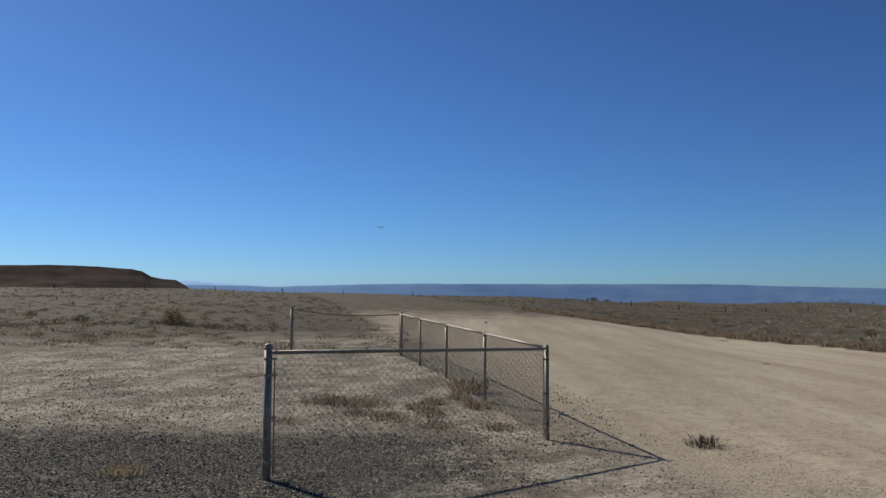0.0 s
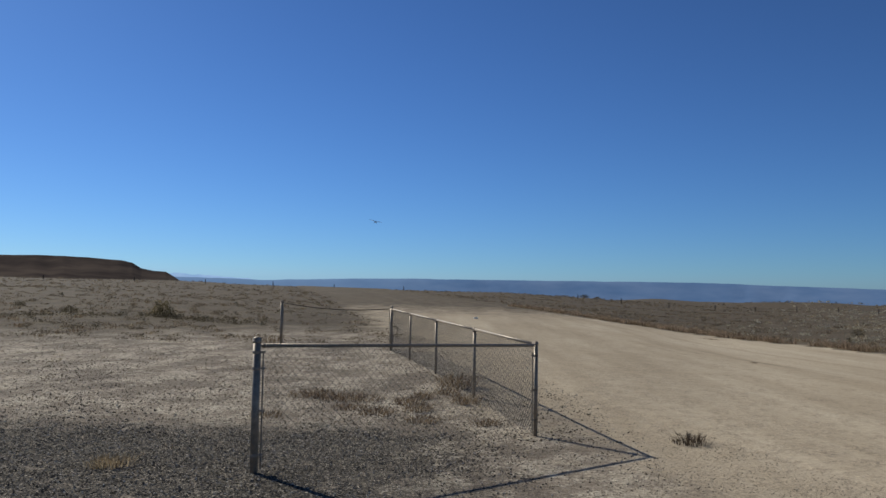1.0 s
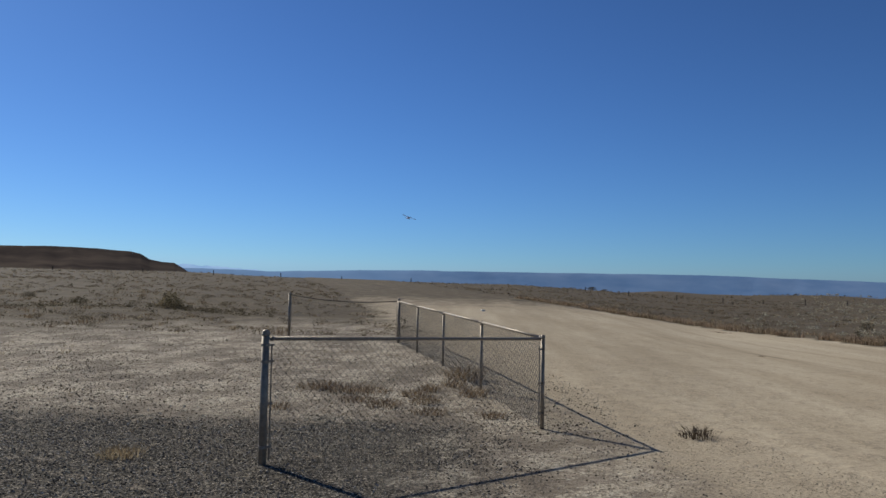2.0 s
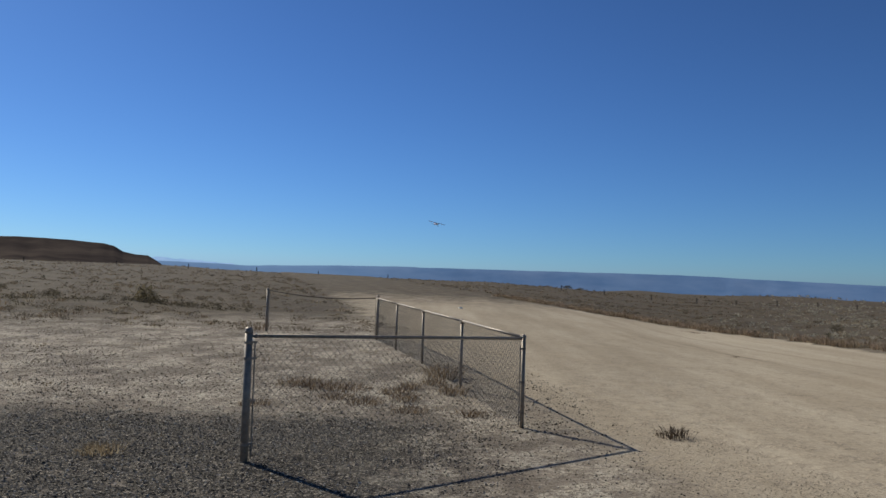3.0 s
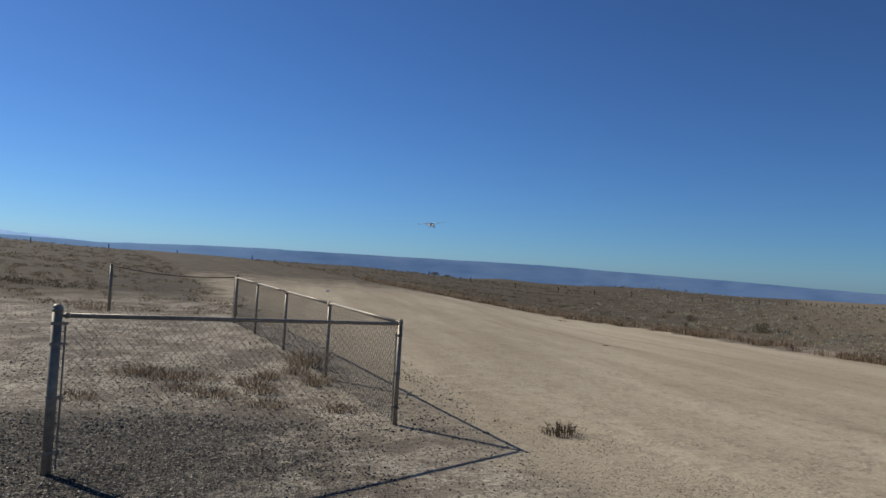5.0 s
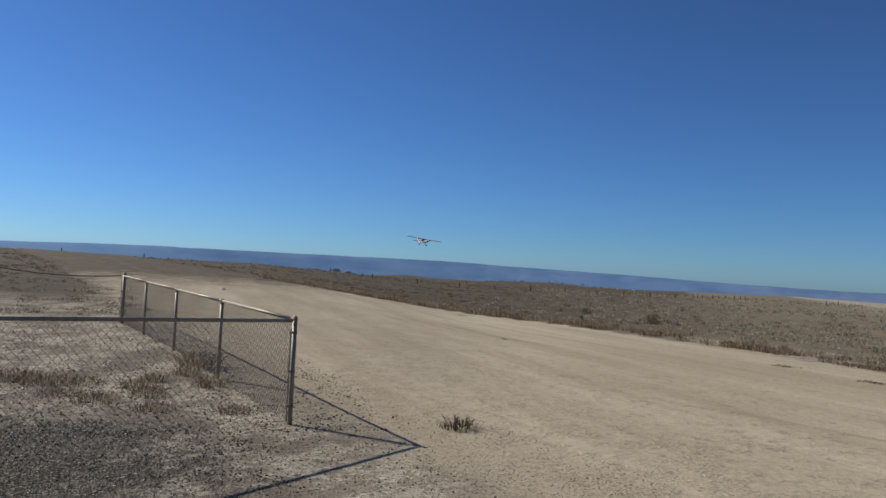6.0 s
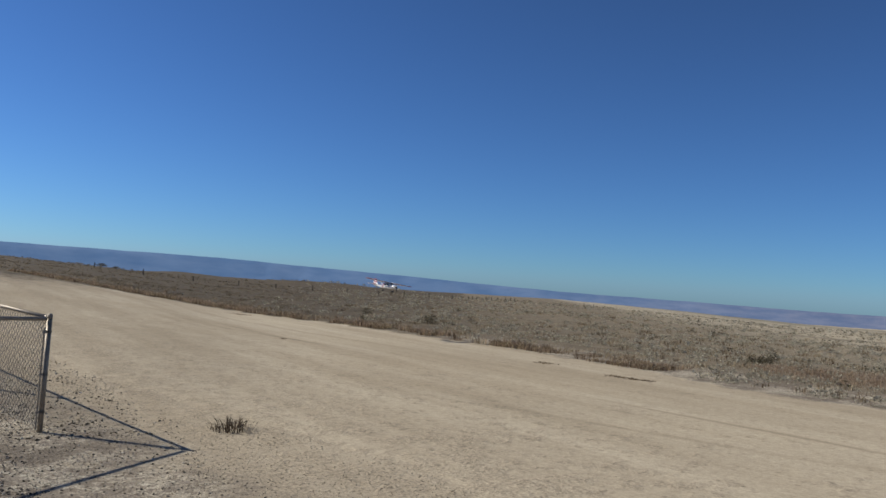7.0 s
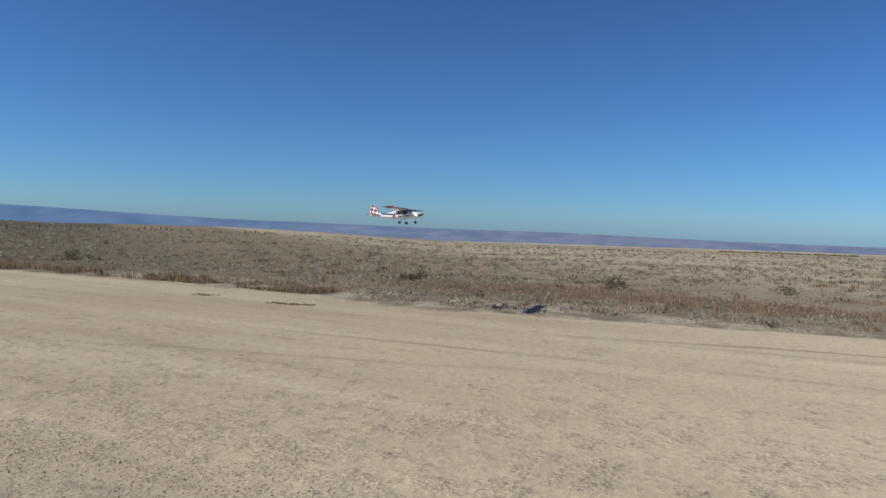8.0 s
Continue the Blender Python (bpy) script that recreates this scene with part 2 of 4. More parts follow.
def surface(name, colour, rough=.5, metal=0.0, grain=0.0, scale=20.0, spec=.5):
    m, nd, ln, b = nodes(name)
    co = nd.new("ShaderNodeTexCoord").outputs["Object"]
    n = tex_noise(nd, ln, co, scale, 5)
    if grain:
        dark = tuple(v * (1 - grain) for v in colour)
        light = tuple(min(v * (1 + grain), 1) for v in colour)
        ln.new(ramp(nd, ln, n, ((.3, dark), (.7, light))), b.inputs["Base Color"])
    else:
        b.inputs["Base Color"].default_value = (*colour, 1)
    ln.new(math_node(nd, ln, "MULTIPLY_ADD", n, .3, rough - .15, clamp=True), b.inputs["Roughness"])
    b.inputs["Metallic"].default_value = metal
    b.inputs["Specular IOR Level"].default_value = spec
    return m


def slope_material(name, low, high, scale, streaks=True):
    m, nd, ln, b = nodes(name)
    co = nd.new("ShaderNodeTexCoord").outputs["Object"]
    mp = nd.new("ShaderNodeMapping")
    mp.inputs["Scale"].default_value = (1, 1, 3.0)
    ln.new(co, mp.inputs[0])
    n = tex_noise(nd, ln, mp.outputs[0], scale, 7, .62)
    ln.new(ramp(nd, ln, n, ((.35, low), (.66, high))), b.inputs["Base Color"])
    b.inputs["Roughness"].default_value = 1.0
    b.inputs["Specular IOR Level"].default_value = 0.0
    return m


SOIL = land_material()
GALV = surface("galvanised_steel", (.27, .225, .172), .52, .3, .25, 24, .4)
WIRE = surface("weathered_wire", (.15, .14, .125), .7, .1, .2, 40, .15)
POSTWOOD = surface("weathered_post", (.035, .028, .022), .9, 0, .4, 12)
STONE = island_material("gravel_stone", ((.0, (.026, .022, .018)), (.45, (.078, .069, .057)), (.78, (.175, .155, .128)), (1, (.56, .50, .41))), .85)
PEBBLE = island_material("pale_pebble", ((.0, (.15, .122, .09)), (.35, (.21, .172, .125)), (.65, (.32, .27, .195)), (1, (.50, .435, .33))), .9)
DRY = island_material("dry_grass", ((.0, (.15, .11, .068)), (.45, (.26, .20, .125)), (.8, (.37, .295, .19)), (1, (.46, .385, .26))), .85, leafy=.4)
RUST = island_material("rusty_weed", ((.0, (.075, .05, .032)), (.5, (.15, .105, .066)), (1, (.27, .20, .128))), .85, leafy=.4)
SAGE = island_material("grey_sage", ((.0, (.19, .168, .124)), (.5, (.31, .28, .208)), (.85, (.44, .403, .31)), (1, (.57, .53, .42))), .9, leafy=.5)
DARKBUSH = island_material("dark_shrub", ((.0, (.045, .038, .024)), (.6, (.09, .076, .048)), (1, (.16, .135, .085))), .9, leafy=.4)
OLIVE = island_material("olive_shrub", ((.0, (.08, .066, .036)), (.6, (.17, .138, .078)), (1, (.33, .265, .155))), .9, leafy=.4)
BELT = island_material("faded_weed", ((.0, (.19, .135, .092)), (.5, (.31, .225, .155)), (1, (.45, .35, .25))), .85, leafy=.5)
STRAW = island_material("straw", ((.0, (.095, .064, .042)), (.5, (.225, .165, .105)), (.85, (.37, .285, .19)), (1, (.50, .41, .29))), .8, leafy=.25)
PLOTWEED = island_material("dead_plot_weed", ((.0, (.085, .056, .037)), (.5, (.195, .14, .09)), (.85, (.33, .25, .165)), (1, (.47, .38, .27))), .85, leafy=.25)
TWIG = island_material("dead_twigs", ((.0, (.045, .032, .023)), (.6, (.10, .073, .05)), (1, (.20, .15, .10))), .85, leafy=.2)
CLOD = island_material("soil_clod", ((.0, (.07, .056, .042)), (.55, (.15, .122, .088)), (.8, (.28, .235, .175)), (1, (.56, .50, .41))), .95)
SCRUB = island_material("brown_scrub", ((.0, (.11, .088, .062)), (.5, (.16, .13, .092)), (.85, (.225, .185, .132)), (1, (.30, .25, .18))), .9, leafy=.4)
MESA = slope_material("mesa_slope", (.042, .035, .033), (.088, .071, .060), .012)


def painted_haze_material(name, low, high, scale, strength, share, east=False):
    """Far land: its own colour with blue haze painted in, glowing for the air before it."""
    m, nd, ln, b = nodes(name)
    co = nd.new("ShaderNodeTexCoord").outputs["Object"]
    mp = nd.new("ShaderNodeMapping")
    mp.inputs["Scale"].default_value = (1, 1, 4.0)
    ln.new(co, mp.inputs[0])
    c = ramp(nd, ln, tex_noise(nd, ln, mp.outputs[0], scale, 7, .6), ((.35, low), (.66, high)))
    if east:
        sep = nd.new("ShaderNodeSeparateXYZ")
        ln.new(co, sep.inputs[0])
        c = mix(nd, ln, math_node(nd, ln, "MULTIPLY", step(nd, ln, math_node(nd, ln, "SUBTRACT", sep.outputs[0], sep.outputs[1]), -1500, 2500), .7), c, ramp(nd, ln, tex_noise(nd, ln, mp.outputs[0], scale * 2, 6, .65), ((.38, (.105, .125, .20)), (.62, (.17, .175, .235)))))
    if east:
        # paler haze painted into the colour towards the west
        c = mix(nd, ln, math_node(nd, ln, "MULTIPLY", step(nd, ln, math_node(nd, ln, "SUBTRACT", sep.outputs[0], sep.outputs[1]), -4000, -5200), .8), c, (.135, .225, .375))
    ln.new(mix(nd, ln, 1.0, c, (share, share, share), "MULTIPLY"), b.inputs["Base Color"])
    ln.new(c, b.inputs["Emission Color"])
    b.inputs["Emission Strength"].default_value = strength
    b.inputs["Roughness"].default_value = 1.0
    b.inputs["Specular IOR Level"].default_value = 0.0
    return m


RANGE = painted_haze_material("range_painted_haze", (.07, .128, .242), (.103, .163, .28), .004, .95, .2, True)
SNOW = painted_haze_material("snow_painted_haze", (.21, .345, .555), (.32, .455, .66), .006, .95, .3)


# ---------------------------------------------------------------- building helpers
def tread_at(x, y):
    """How far the packed dirt has spread: soft on the west side, sharp along the weeds."""
    far = 1 - .72 * smooth((y - 18) / 50)
    return far * min(smooth((x - edge_x(WEST, y) + 4.0) / 5.2), smooth((edge_x(EAST, y) + .35 - x) / .7))


def give_tread(ob):
    at = ob.data.attributes.new("tread", "FLOAT", "POINT")
    at.data.foreach_set("value", [tread_at(v.co.x, v.co.y) for v in ob.data.vertices])


def mesh_object(name, verts, faces, material, parent=None, smoothed=False):
    me = bpy.data.meshes.new(name)
    me.from_pydata(verts, [], faces)
    me.update()
    if smoothed:
        me.polygons.foreach_set("use_smooth", [True] * len(me.polygons))
    me.materials.append(material)
    ob = new(name, me)
    ob.parent = parent
    return ob


def part(name, bm, material, parent, label="", smoothed=False):
    me = bpy.data.meshes.new(name)
    bm.to_mesh(me)
    bm.free()
    if smoothed:
        me.polygons.foreach_set("use_smooth", [True] * len(me.polygons))
    me.materials.append(material)
    ob = new(name, me)
    ob.parent = parent
    if label:
        ob["label"] = label
    return ob


def tube(bm, a, b, r, sides=10, r2=None):
    """A round bar from a to b."""
    a, b = Vector(a), Vector(b)
    m = Matrix.Translation((a + b) / 2) @ (b - a).to_track_quat("Z", "Y").to_matrix().to_4x4()
    bmesh.ops.create_cone(bm, cap_ends=True, segments=sides, radius1=r, radius2=r if r2 is None else r2, depth=(b - a).length, matrix=m)


def box(bm, centre, size, bevel=0.0, turn=None):
    m = Matrix.Translation(centre) @ (turn or Matrix.Identity(4)) @ Matrix.Diagonal((*size, 1))
    made = bmesh.ops.create_cube(bm, size=1, matrix=m)
    if bevel:
        edges = {e for v in made["verts"] for e in v.link_edges}
        bmesh.ops.bevel(bm, geom=list(edges), offset=bevel, segments=2, affect="EDGES")


def thing(name, at, label, category, group=""):
    e = new(name)
    e.matrix_basis = at
    return tagged(e, label, category, group)


# ---------------------------------------------------------------- ground, strip, distance
def build_ground():
    radii = [0.0]
    r = 0.6
    while r < 4700:
        radii.append(r)
        r *= 1.045 if r < 200 else 1.09
    angles = list(np.arange(-62, 112, .75)) + list(np.arange(112, 298, 6.0))
    verts, faces = [(0, 0, 0)], []
    n = len(angles)
    for r in radii[1:]:
        for a in angles:
            x, y = r * math.sin(radians(a)), r * math.cos(radians(a))
            verts.append((x, y, height(x, y)))
    for i in range(n):
        faces.append((0, 1 + (i + 1) % n, 1 + i))
    for k in range(len(radii) - 2):
        for i in range(n):
            j = (i + 1) % n
            p = 1 + k * n
            faces.append((p + i, p + j, p + n + j, p + n + i))
    ob = mesh_object("ground", verts, faces, SOIL, smoothed=True)
    give_tread(ob)
    return tagged(ob, "dry tan desert soil with bleached crust and grey gravel", "ground", kind="structure")


def build_strip():
    verts, faces = [], []
    ys = [-25 + .35 * i for i in range(130)]
    y = ys[-1]
    while y < 172:
        y += .02 * (y - 8)
        ys.append(y)
    cols = 26
    for y in ys:
        w = edge_x(WEST, y) - .3 + .55 * fuzz(0, y, .35, 2) + .3 * fuzz(0, y, 1.3, 4)
        e = edge_x(EAST, y) + .35 * fuzz(0, y, .5, 7) + .22 * fuzz(0, y, 1.7, 9)
        for c in range(cols + 1):
            f = c / cols
            x = w + (e - w) * f
            lift = .012 + .0009 * max(y - 10, 0)
            rut = -.012 * math.exp(-((f - .66) / .02) ** 2) - .01 * math.exp(-((f - .43) / .02) ** 2)
            drop = -(lift + .03) if c in (0, cols) else (-lift * .4 if c in (1, cols - 1) else 0)
            verts.append((x, y, height(x, y) + lift + rut * .5 + drop))
    for i in range(len(ys) - 1):
        for c in range(cols):
            p = i * (cols + 1) + c
            faces.append((p, p + 1, p + cols + 2, p + cols + 1))
    ob = mesh_object("road", verts, faces, SOIL, smoothed=True)
    give_tread(ob)
    return tagged(ob, "wide packed tan dirt airstrip with faint wheel tracks", "dirt airstrip", kind="structure")


def build_mesa():
    """The flat-topped hill on the left: an outline in plan, talus slopes, a rim and a level top."""
    def top(a):
        return float(np.interp(a, (-75, -60, -45, -36, -31, -27, -24.6, -22.3, -21.7, -21.1, -20.3, -19.5, -19.0, -18.5, -18.0), (2.8, 2.4, 2.2, 2.1, 2.15, 2.26, 2.2, 2.06, 1.92, 1.55, 1.40, 1.36, 1.06, .72, .4)))
    verts, faces = [], []
    steps = [-75 + .25 * i for i in range(140)] + [-40 + .1 * i for i in range(224)]
    prof = ((700, -.02), (800, .10), (930, .30), (1030, .52), (1100, .80), (1130, .93), (1150, 1.0), (1500, 1.0), (1600, .2))
    for a in steps:
        g = fuzz(a, 0, 1.1, 3)
        for r, f in prof:
            rr = r + 22 * g * (1 - f * .6) + 5 * fuzz(a, r * .01, 1.7, 6)
            base = 6.0
            h = base + (math.tan(radians(top(a))) * 1150 + 1.6 - base) * f if f > 0 else -8.0
            if .1 < f < .97:
                h += .8 * fuzz(a, f * 4, 1.2, 4)
            verts.append((rr * math.sin(radians(a)), rr * math.cos(radians(a)), h))
    k = len(prof)
    for i in range(len(steps) - 1):
        for j in range(k - 1):
            p = i * k + j
            faces.append((p, p + 1, p + k + 1, p + k))
    ob = mesh_object("mesa", verts, faces, MESA, smoothed=True)
    return tagged(ob, "dark brown flat-topped mesa beyond the plain", "mesa", kind="structure")


def build_range():
    def top(a):
        return float(np.interp(a, (-180, -60, -17.4, -13, -8.6, -4, 10, 18, 27, 32, 36, 43, 51, 59, 67, 75, 82, 87, 120, 180), (.8, .9, 1.02, .92, 1.05, 1.18, 1.18, 1.14, .86, .72, .54, .31, .2, .07, .02, -.16, -.28, -.33, -.2, .8)))
    verts, faces = [], []
    steps = [-180 + .4 * i for i in range(901)]
    for a in steps:
        t = top(a) + .035 * fuzz(a, 0, .45, 2) + .018 * fuzz(a, 0, 1.9, 5)
        for r, f in ((4150, None), (4250, .25), (4330, .55), (4380, .85), (4420, 1.0), (4620, .9)):
            rr = r + (40 * fuzz(a, r * .01, .9, 4) if f else 0)
            z = -130 if f is None else -70 + (math.tan(radians(t)) * 4420 + 1.6 + 70) * f
            verts.append((rr * math.sin(radians(a)), rr * math.cos(radians(a)), z))
    for i in range(len(steps) - 1):
        for j in range(5):
            p = i * 6 + j
            faces.append((p, p + 1, p + 7, p + 6))
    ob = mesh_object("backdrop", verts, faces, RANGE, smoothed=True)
    tagged(ob, "long flat far escarpment, blue haze painted on and glowing", "escarpment", kind="structure")
    verts, faces = [], []
    steps = [-24 + .12 * i for i in range(95)]
    for a in steps:
        t = float(np.interp(a, (-24, -19.5, -18.6, -17.8, -16.8, -15.6, -14, -12.6), (1.1, 1.22, 1.32, 1.2, 1.2, 1.1, 1.0, .85))) + .06 * fuzz(a, 0, 2.4, 8)
        for r, z in ((4700, -60), (4760, math.tan(radians(t)) * 4760 * .6), (4800, math.tan(radians(t)) * 4800 + 1.6), (4900, 20)):
            verts.append((r * math.sin(radians(a)), r * math.cos(radians(a)), z))
    for i in range(len(steps) - 1):
        for j in range(3):
            p = i * 4 + j
            faces.append((p, p + 1, p + 5, p + 4))
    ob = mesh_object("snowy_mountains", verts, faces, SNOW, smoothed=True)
    tagged(ob, "pale snow-capped far mountains, haze painted on and glowing", "mountains", kind="structure")


# ---------------------------------------------------------------- chain-link fence
P1, P2 = Vector((-1.585, 6.31, 0)), Vector((1.25, 8.36, 0))
QS = [Vector((1.25 - .608 * i, 8.36 + 2.825 * i, 0)) for i in range(5)]
R1 = Vector((-4.5, 21.7, 0))


def chain_fabric(name, a, b, za, zb, parent, cell=.078, wire=.0023):
    """Woven wire hung between the ground and a top line: upright zigzags that meet at the points of the diamonds."""
    d = (b - a)
    length = d.length
    d.normalize()
    off = Vector((-d.y, d.x, 0))
    h = cell / 2
    verts, faces = [], []
    rows = int((za - height(a.x, a.y)) / h)
    for k in range(int(length / h) - 1):
        first = len(verts)
        for i in range(rows + 1):
            s = min(h * (k + 1 + (i + k) % 2) - h * .5, length)
            p = a + d * s
            low = height(p.x, p.y) + .015 + .012 * math.sin(k * .21)
            wave = .003 * math.sin(k * .05 + i * .08)
            p = p + off * (wave + (.0008 if i % 2 else -.0008)) + Vector((0, 0, low + (za + (zb - za) * s / length - low) * i / rows))
            for q in range(3):
                w = q * 2.094
                verts.append(p + (d * math.cos(w) + off * math.sin(w)) * wire)
        for i in range(rows):
            for q in range(3):
                p, n = first + i * 3 + q, first + i * 3 + (q + 1) % 3
                faces.append((p, n, n + 3, p + 3))
    return mesh_object(name, verts, faces, WIRE, parent)


def dome(bm, at, r):
    bmesh.ops.create_uvsphere(bm, u_segments=14, v_segments=8, radius=r, matrix=Matrix.Translation(at) @ Matrix.Diagonal((1, 1, .85, 1)))


def build_fence():
    f = thing("chain_link_fence", Matrix.Identity(4), "low galvanised chain-link fence standing in dry weeds and gravel", "fence")
    up = Vector((0, 0, 1))

    def end_post(p, h, r, arms):
        bm = bmesh.new()
        tube(bm, p + up * (height(p.x, p.y) - .12), p + up * h, r, 20)
        post = part("end_post", bm, GALV, f, smoothed=True)
        bm = bmesh.new()
        tube(bm, p + up * (h - .015), p + up * (h + .012), r * 1.1, 18)
        dome(bm, p + up * (h + .012), r * 1.08)
        part("post_cap", bm, GALV, post, "domed pressed-metal cap", True)
        for arm, zs in arms:
            d = arm.normalized()
            side = p + d * (r + .028)
            bm = bmesh.new()
            tube(bm, side + up * (height(p.x, p.y) + .03), side + up * (h - .1), .0075, 8)
            part("tension_bar", bm, GALV, f)
            for z in zs:
                bm = bmesh.new()
                tube(bm, p + up * (z - .012), p + up * (z + .012), r * 1.13, 18)
                box(bm, p + d * (r + .02) + up * z, (.055, .012, .022), 0, Matrix.Rotation(math.atan2(d.y, d.x), 4, "Z"))
                part("brace_band", bm, GALV, post)
        return post

    end_post(P1, 1.20, .036, [(P2 - P1, (.16, .56, .95, 1.1))])
    end_post(P2, 1.09, .024, [(P1 - P2, (.2, .55, .95)), (QS[1] - P2, (.2, .55, .95))])
    end_post(QS[4], 1.31, .036, [(QS[3] - QS[4], (.45, .9)), (R1 - QS[4], (.45, .9))])
    end_post(R1, 1.39, .036, [(QS[4] - R1, (.5, .95))])
    for i in (1, 2, 3):
        h = 1.09 + .045 * i
        bm = bmesh.new()
        tube(bm, QS[i] + up * (height(QS[i].x, QS[i].y) - .12), QS[i] + up * (h - .02), .024, 16)
        post = part("line_post", bm, GALV, f, smoothed=True)
        bm = bmesh.new()
        tube(bm, QS[i] + up * (h - .05), QS[i] + up * (h - .01), .031, 12)
        dome(bm, QS[i] + up * (h - .002), .034)
        part("loop_cap", bm, GALV, post, smoothed=True)

    def rail(a, b, za, zb, r=.021, sag=0.0, metal=GALV):
        d = (b - a).normalized()
        p, q = a + d * .07 + up * za, b - d * .04 + up * zb
        bm = bmesh.new()
        n = 10 if sag else 1
        side = Vector((-d.y, d.x, 0))
        rings = []
        for k in range(n + 1):
            s = k / n
            here = p.lerp(q, s) - up * (sag * 4 * s * (1 - s))
            rings.append([bm.verts.new(here + (side * math.cos(w * math.pi / 6) + up * math.sin(w * math.pi / 6)) * r) for w in range(12)])
        for k in range(n):
            for w in range(12):
                bm.faces.new((rings[k][w], rings[k][(w + 1) % 12], rings[k + 1][(w + 1) % 12], rings[k + 1][w]))
        bm.faces.new(rings[0][::-1])
        bm.faces.new(rings[-1])
        ob = part("top_rail", bm, metal, f, smoothed=True)
        bm = bmesh.new()
        dome(bm, p, r * 1.5)
        tube(bm, a + up * za, p, r * .6, 8)
        part("rail_end", bm, GALV, ob)

    rail(P1, P2, 1.158, 1.072, .018)
    rail(QS[4], R1, 1.27, 1.37, .012, .10, POSTWOOD)
    for i in range(4):
        rail(QS[i], QS[i + 1], 1.085 + .045 * i, 1.085 + .045 * (i + 1), .0185)
    chain_fabric("wire_mesh", P1 + (P2 - P1).normalized() * .07, P2, 1.145, 1.06, f)
    for i in range(4):
        chain_fabric("wire_mesh", QS[i], QS[i + 1], 1.075 + .045 * i, 1.12 + .045 * i, f)
    chain_fabric("wire_mesh", QS[4], R1, 1.17, 1.27, f, .1, .0018)


# ---------------------------------------------------------------- far fence posts
def build_far_posts():
    bm = bmesh.new()
    tube(bm, (0, 0, -.5), (0, 0, 1.0), .095, 7, .08)
    bmesh.ops.rotate(bm, verts=bm.verts, cent=(0, 0, 0), matrix=Matrix.Rotation(.03, 3, "X"))
    me = bpy.data.meshes.new("fence_post")
    bm.to_mesh(me)
    bm.free()
    me.materials.append(POSTWOOD)
    right = [(10.1, 150), (13.2, 150), (16.5, 150), (19.6, 150), (22.2, 150), (24.8, 152), (27.3, 155), (29.6, 158), (31.5, 162), (33.3, 167), (35.0, 172),
             (36.2, 205), (36.5, 205), (36.8, 205), (37.5, 206), (37.9, 206), (38.3, 206), (38.9, 208), (39.3, 208), (39.6, 208), (44.6, 220), (45.3, 220)]
    left = [(-27.2, 150), (-21.6, 150), (-16.9, 152), (-12.2, 154), (-7.8, 160), (-2.7, 165)]
    rng = random.Random(4)
    for a, r in right + left:
        x, y = r * math.sin(radians(a)), r * math.cos(radians(a))
        ob = new("fence_post", me)
        s = 1.0 if a > 0 else .85
        ob.matrix_basis = pose(x, y, height(x, y) - .02, rng.uniform(-3, 3), rng.uniform(-3, 3), rng.uniform(0, 360)) @ Matrix.Diagonal((1, 1, s * rng.uniform(.88, 1.12), 1))
        tagged(ob, "dark weathered wooden fence post on the open plain", "fence post", "boundary fence posts")


# ---------------------------------------------------------------- scattered stones and scrub
def scatter_stones(name, places, material, label, category):
    verts, faces = [], []
    rng = random.Random(11)
    unit = [Vector(v) for v in ((1, 0, 0), (-1, 0, 0), (0, 1, 0), (0, -1, 0), (0, 0, 1), (0, 0, -.6))]
    tris = ((0, 2, 4), (2, 1, 4), (1, 3, 4), (3, 0, 4), (2, 0, 5), (1, 2, 5), (3, 1, 5), (0, 3, 5))
    for x, y, s in places:
        m = Euler((rng.uniform(-.5, .5), rng.uniform(-.5, .5), rng.uniform(0, 6.3))).to_matrix()
        k = len(verts)
        z = height(x, y) + s * .15
        for v in unit:
            w = m @ Vector((v.x * s * rng.uniform(.7, 1.25), v.y * s * rng.uniform(.6, 1.0), v.z * s * rng.uniform(.45, .8)))
            verts.append((x + w.x, y + w.y, z + w.z))
        faces += [(k + a, k + b, k + c) for a, b, c in tris]
    ob = mesh_object(name, verts, faces, material)
    return tagged(ob, label, category, kind="stuff")


def blades(verts, faces, x, y, z, spread, tall, count, width, rng, lean=.6, forks=True):
    """A tuft: tapered stems from one root, each a bent three-sided spike, with side twigs."""
    for _ in range(count):
        a = rng.uniform(0, 6.283)
        rad = spread * math.sqrt(rng.random()) * .5
        bx, by = x + rad * math.cos(a), y + rad * math.sin(a)
        h = tall * rng.uniform(.45, 1.0)
        out = rng.uniform(.1, lean) * h
        a2 = a + rng.uniform(-.7, .7)
        tx, ty = bx + out * math.cos(a2), by + out * math.sin(a2)
        mx, my, mz = (bx * .6 + tx * .4), (by * .6 + ty * .4), z + h * .55
        px, py = -math.sin(a2) * width, math.cos(a2) * width
        k = len(verts)
        verts += [(bx - px, by - py, z - .03), (bx + px, by + py, z - .03), (mx + px * .8, my + py * .8, mz), (mx - px * .8, my - py * .8, mz), (tx, ty, z + h)]
        faces += [(k, k + 1, k + 2, k + 3), (k + 3, k + 2, k + 4)]
        if forks and rng.random() < .6:
            k = len(verts)
            b = a2 + rng.choice((-1, 1)) * rng.uniform(.4, 1.3)
            l = h * rng.uniform(.2, .45)
            verts += [(mx, my, mz - width), (mx + px, my + py, mz + width), (mx + l * math.cos(b), my + l * math.sin(b), mz + l * .6)]
            faces += [(k, k + 1, k + 2)]


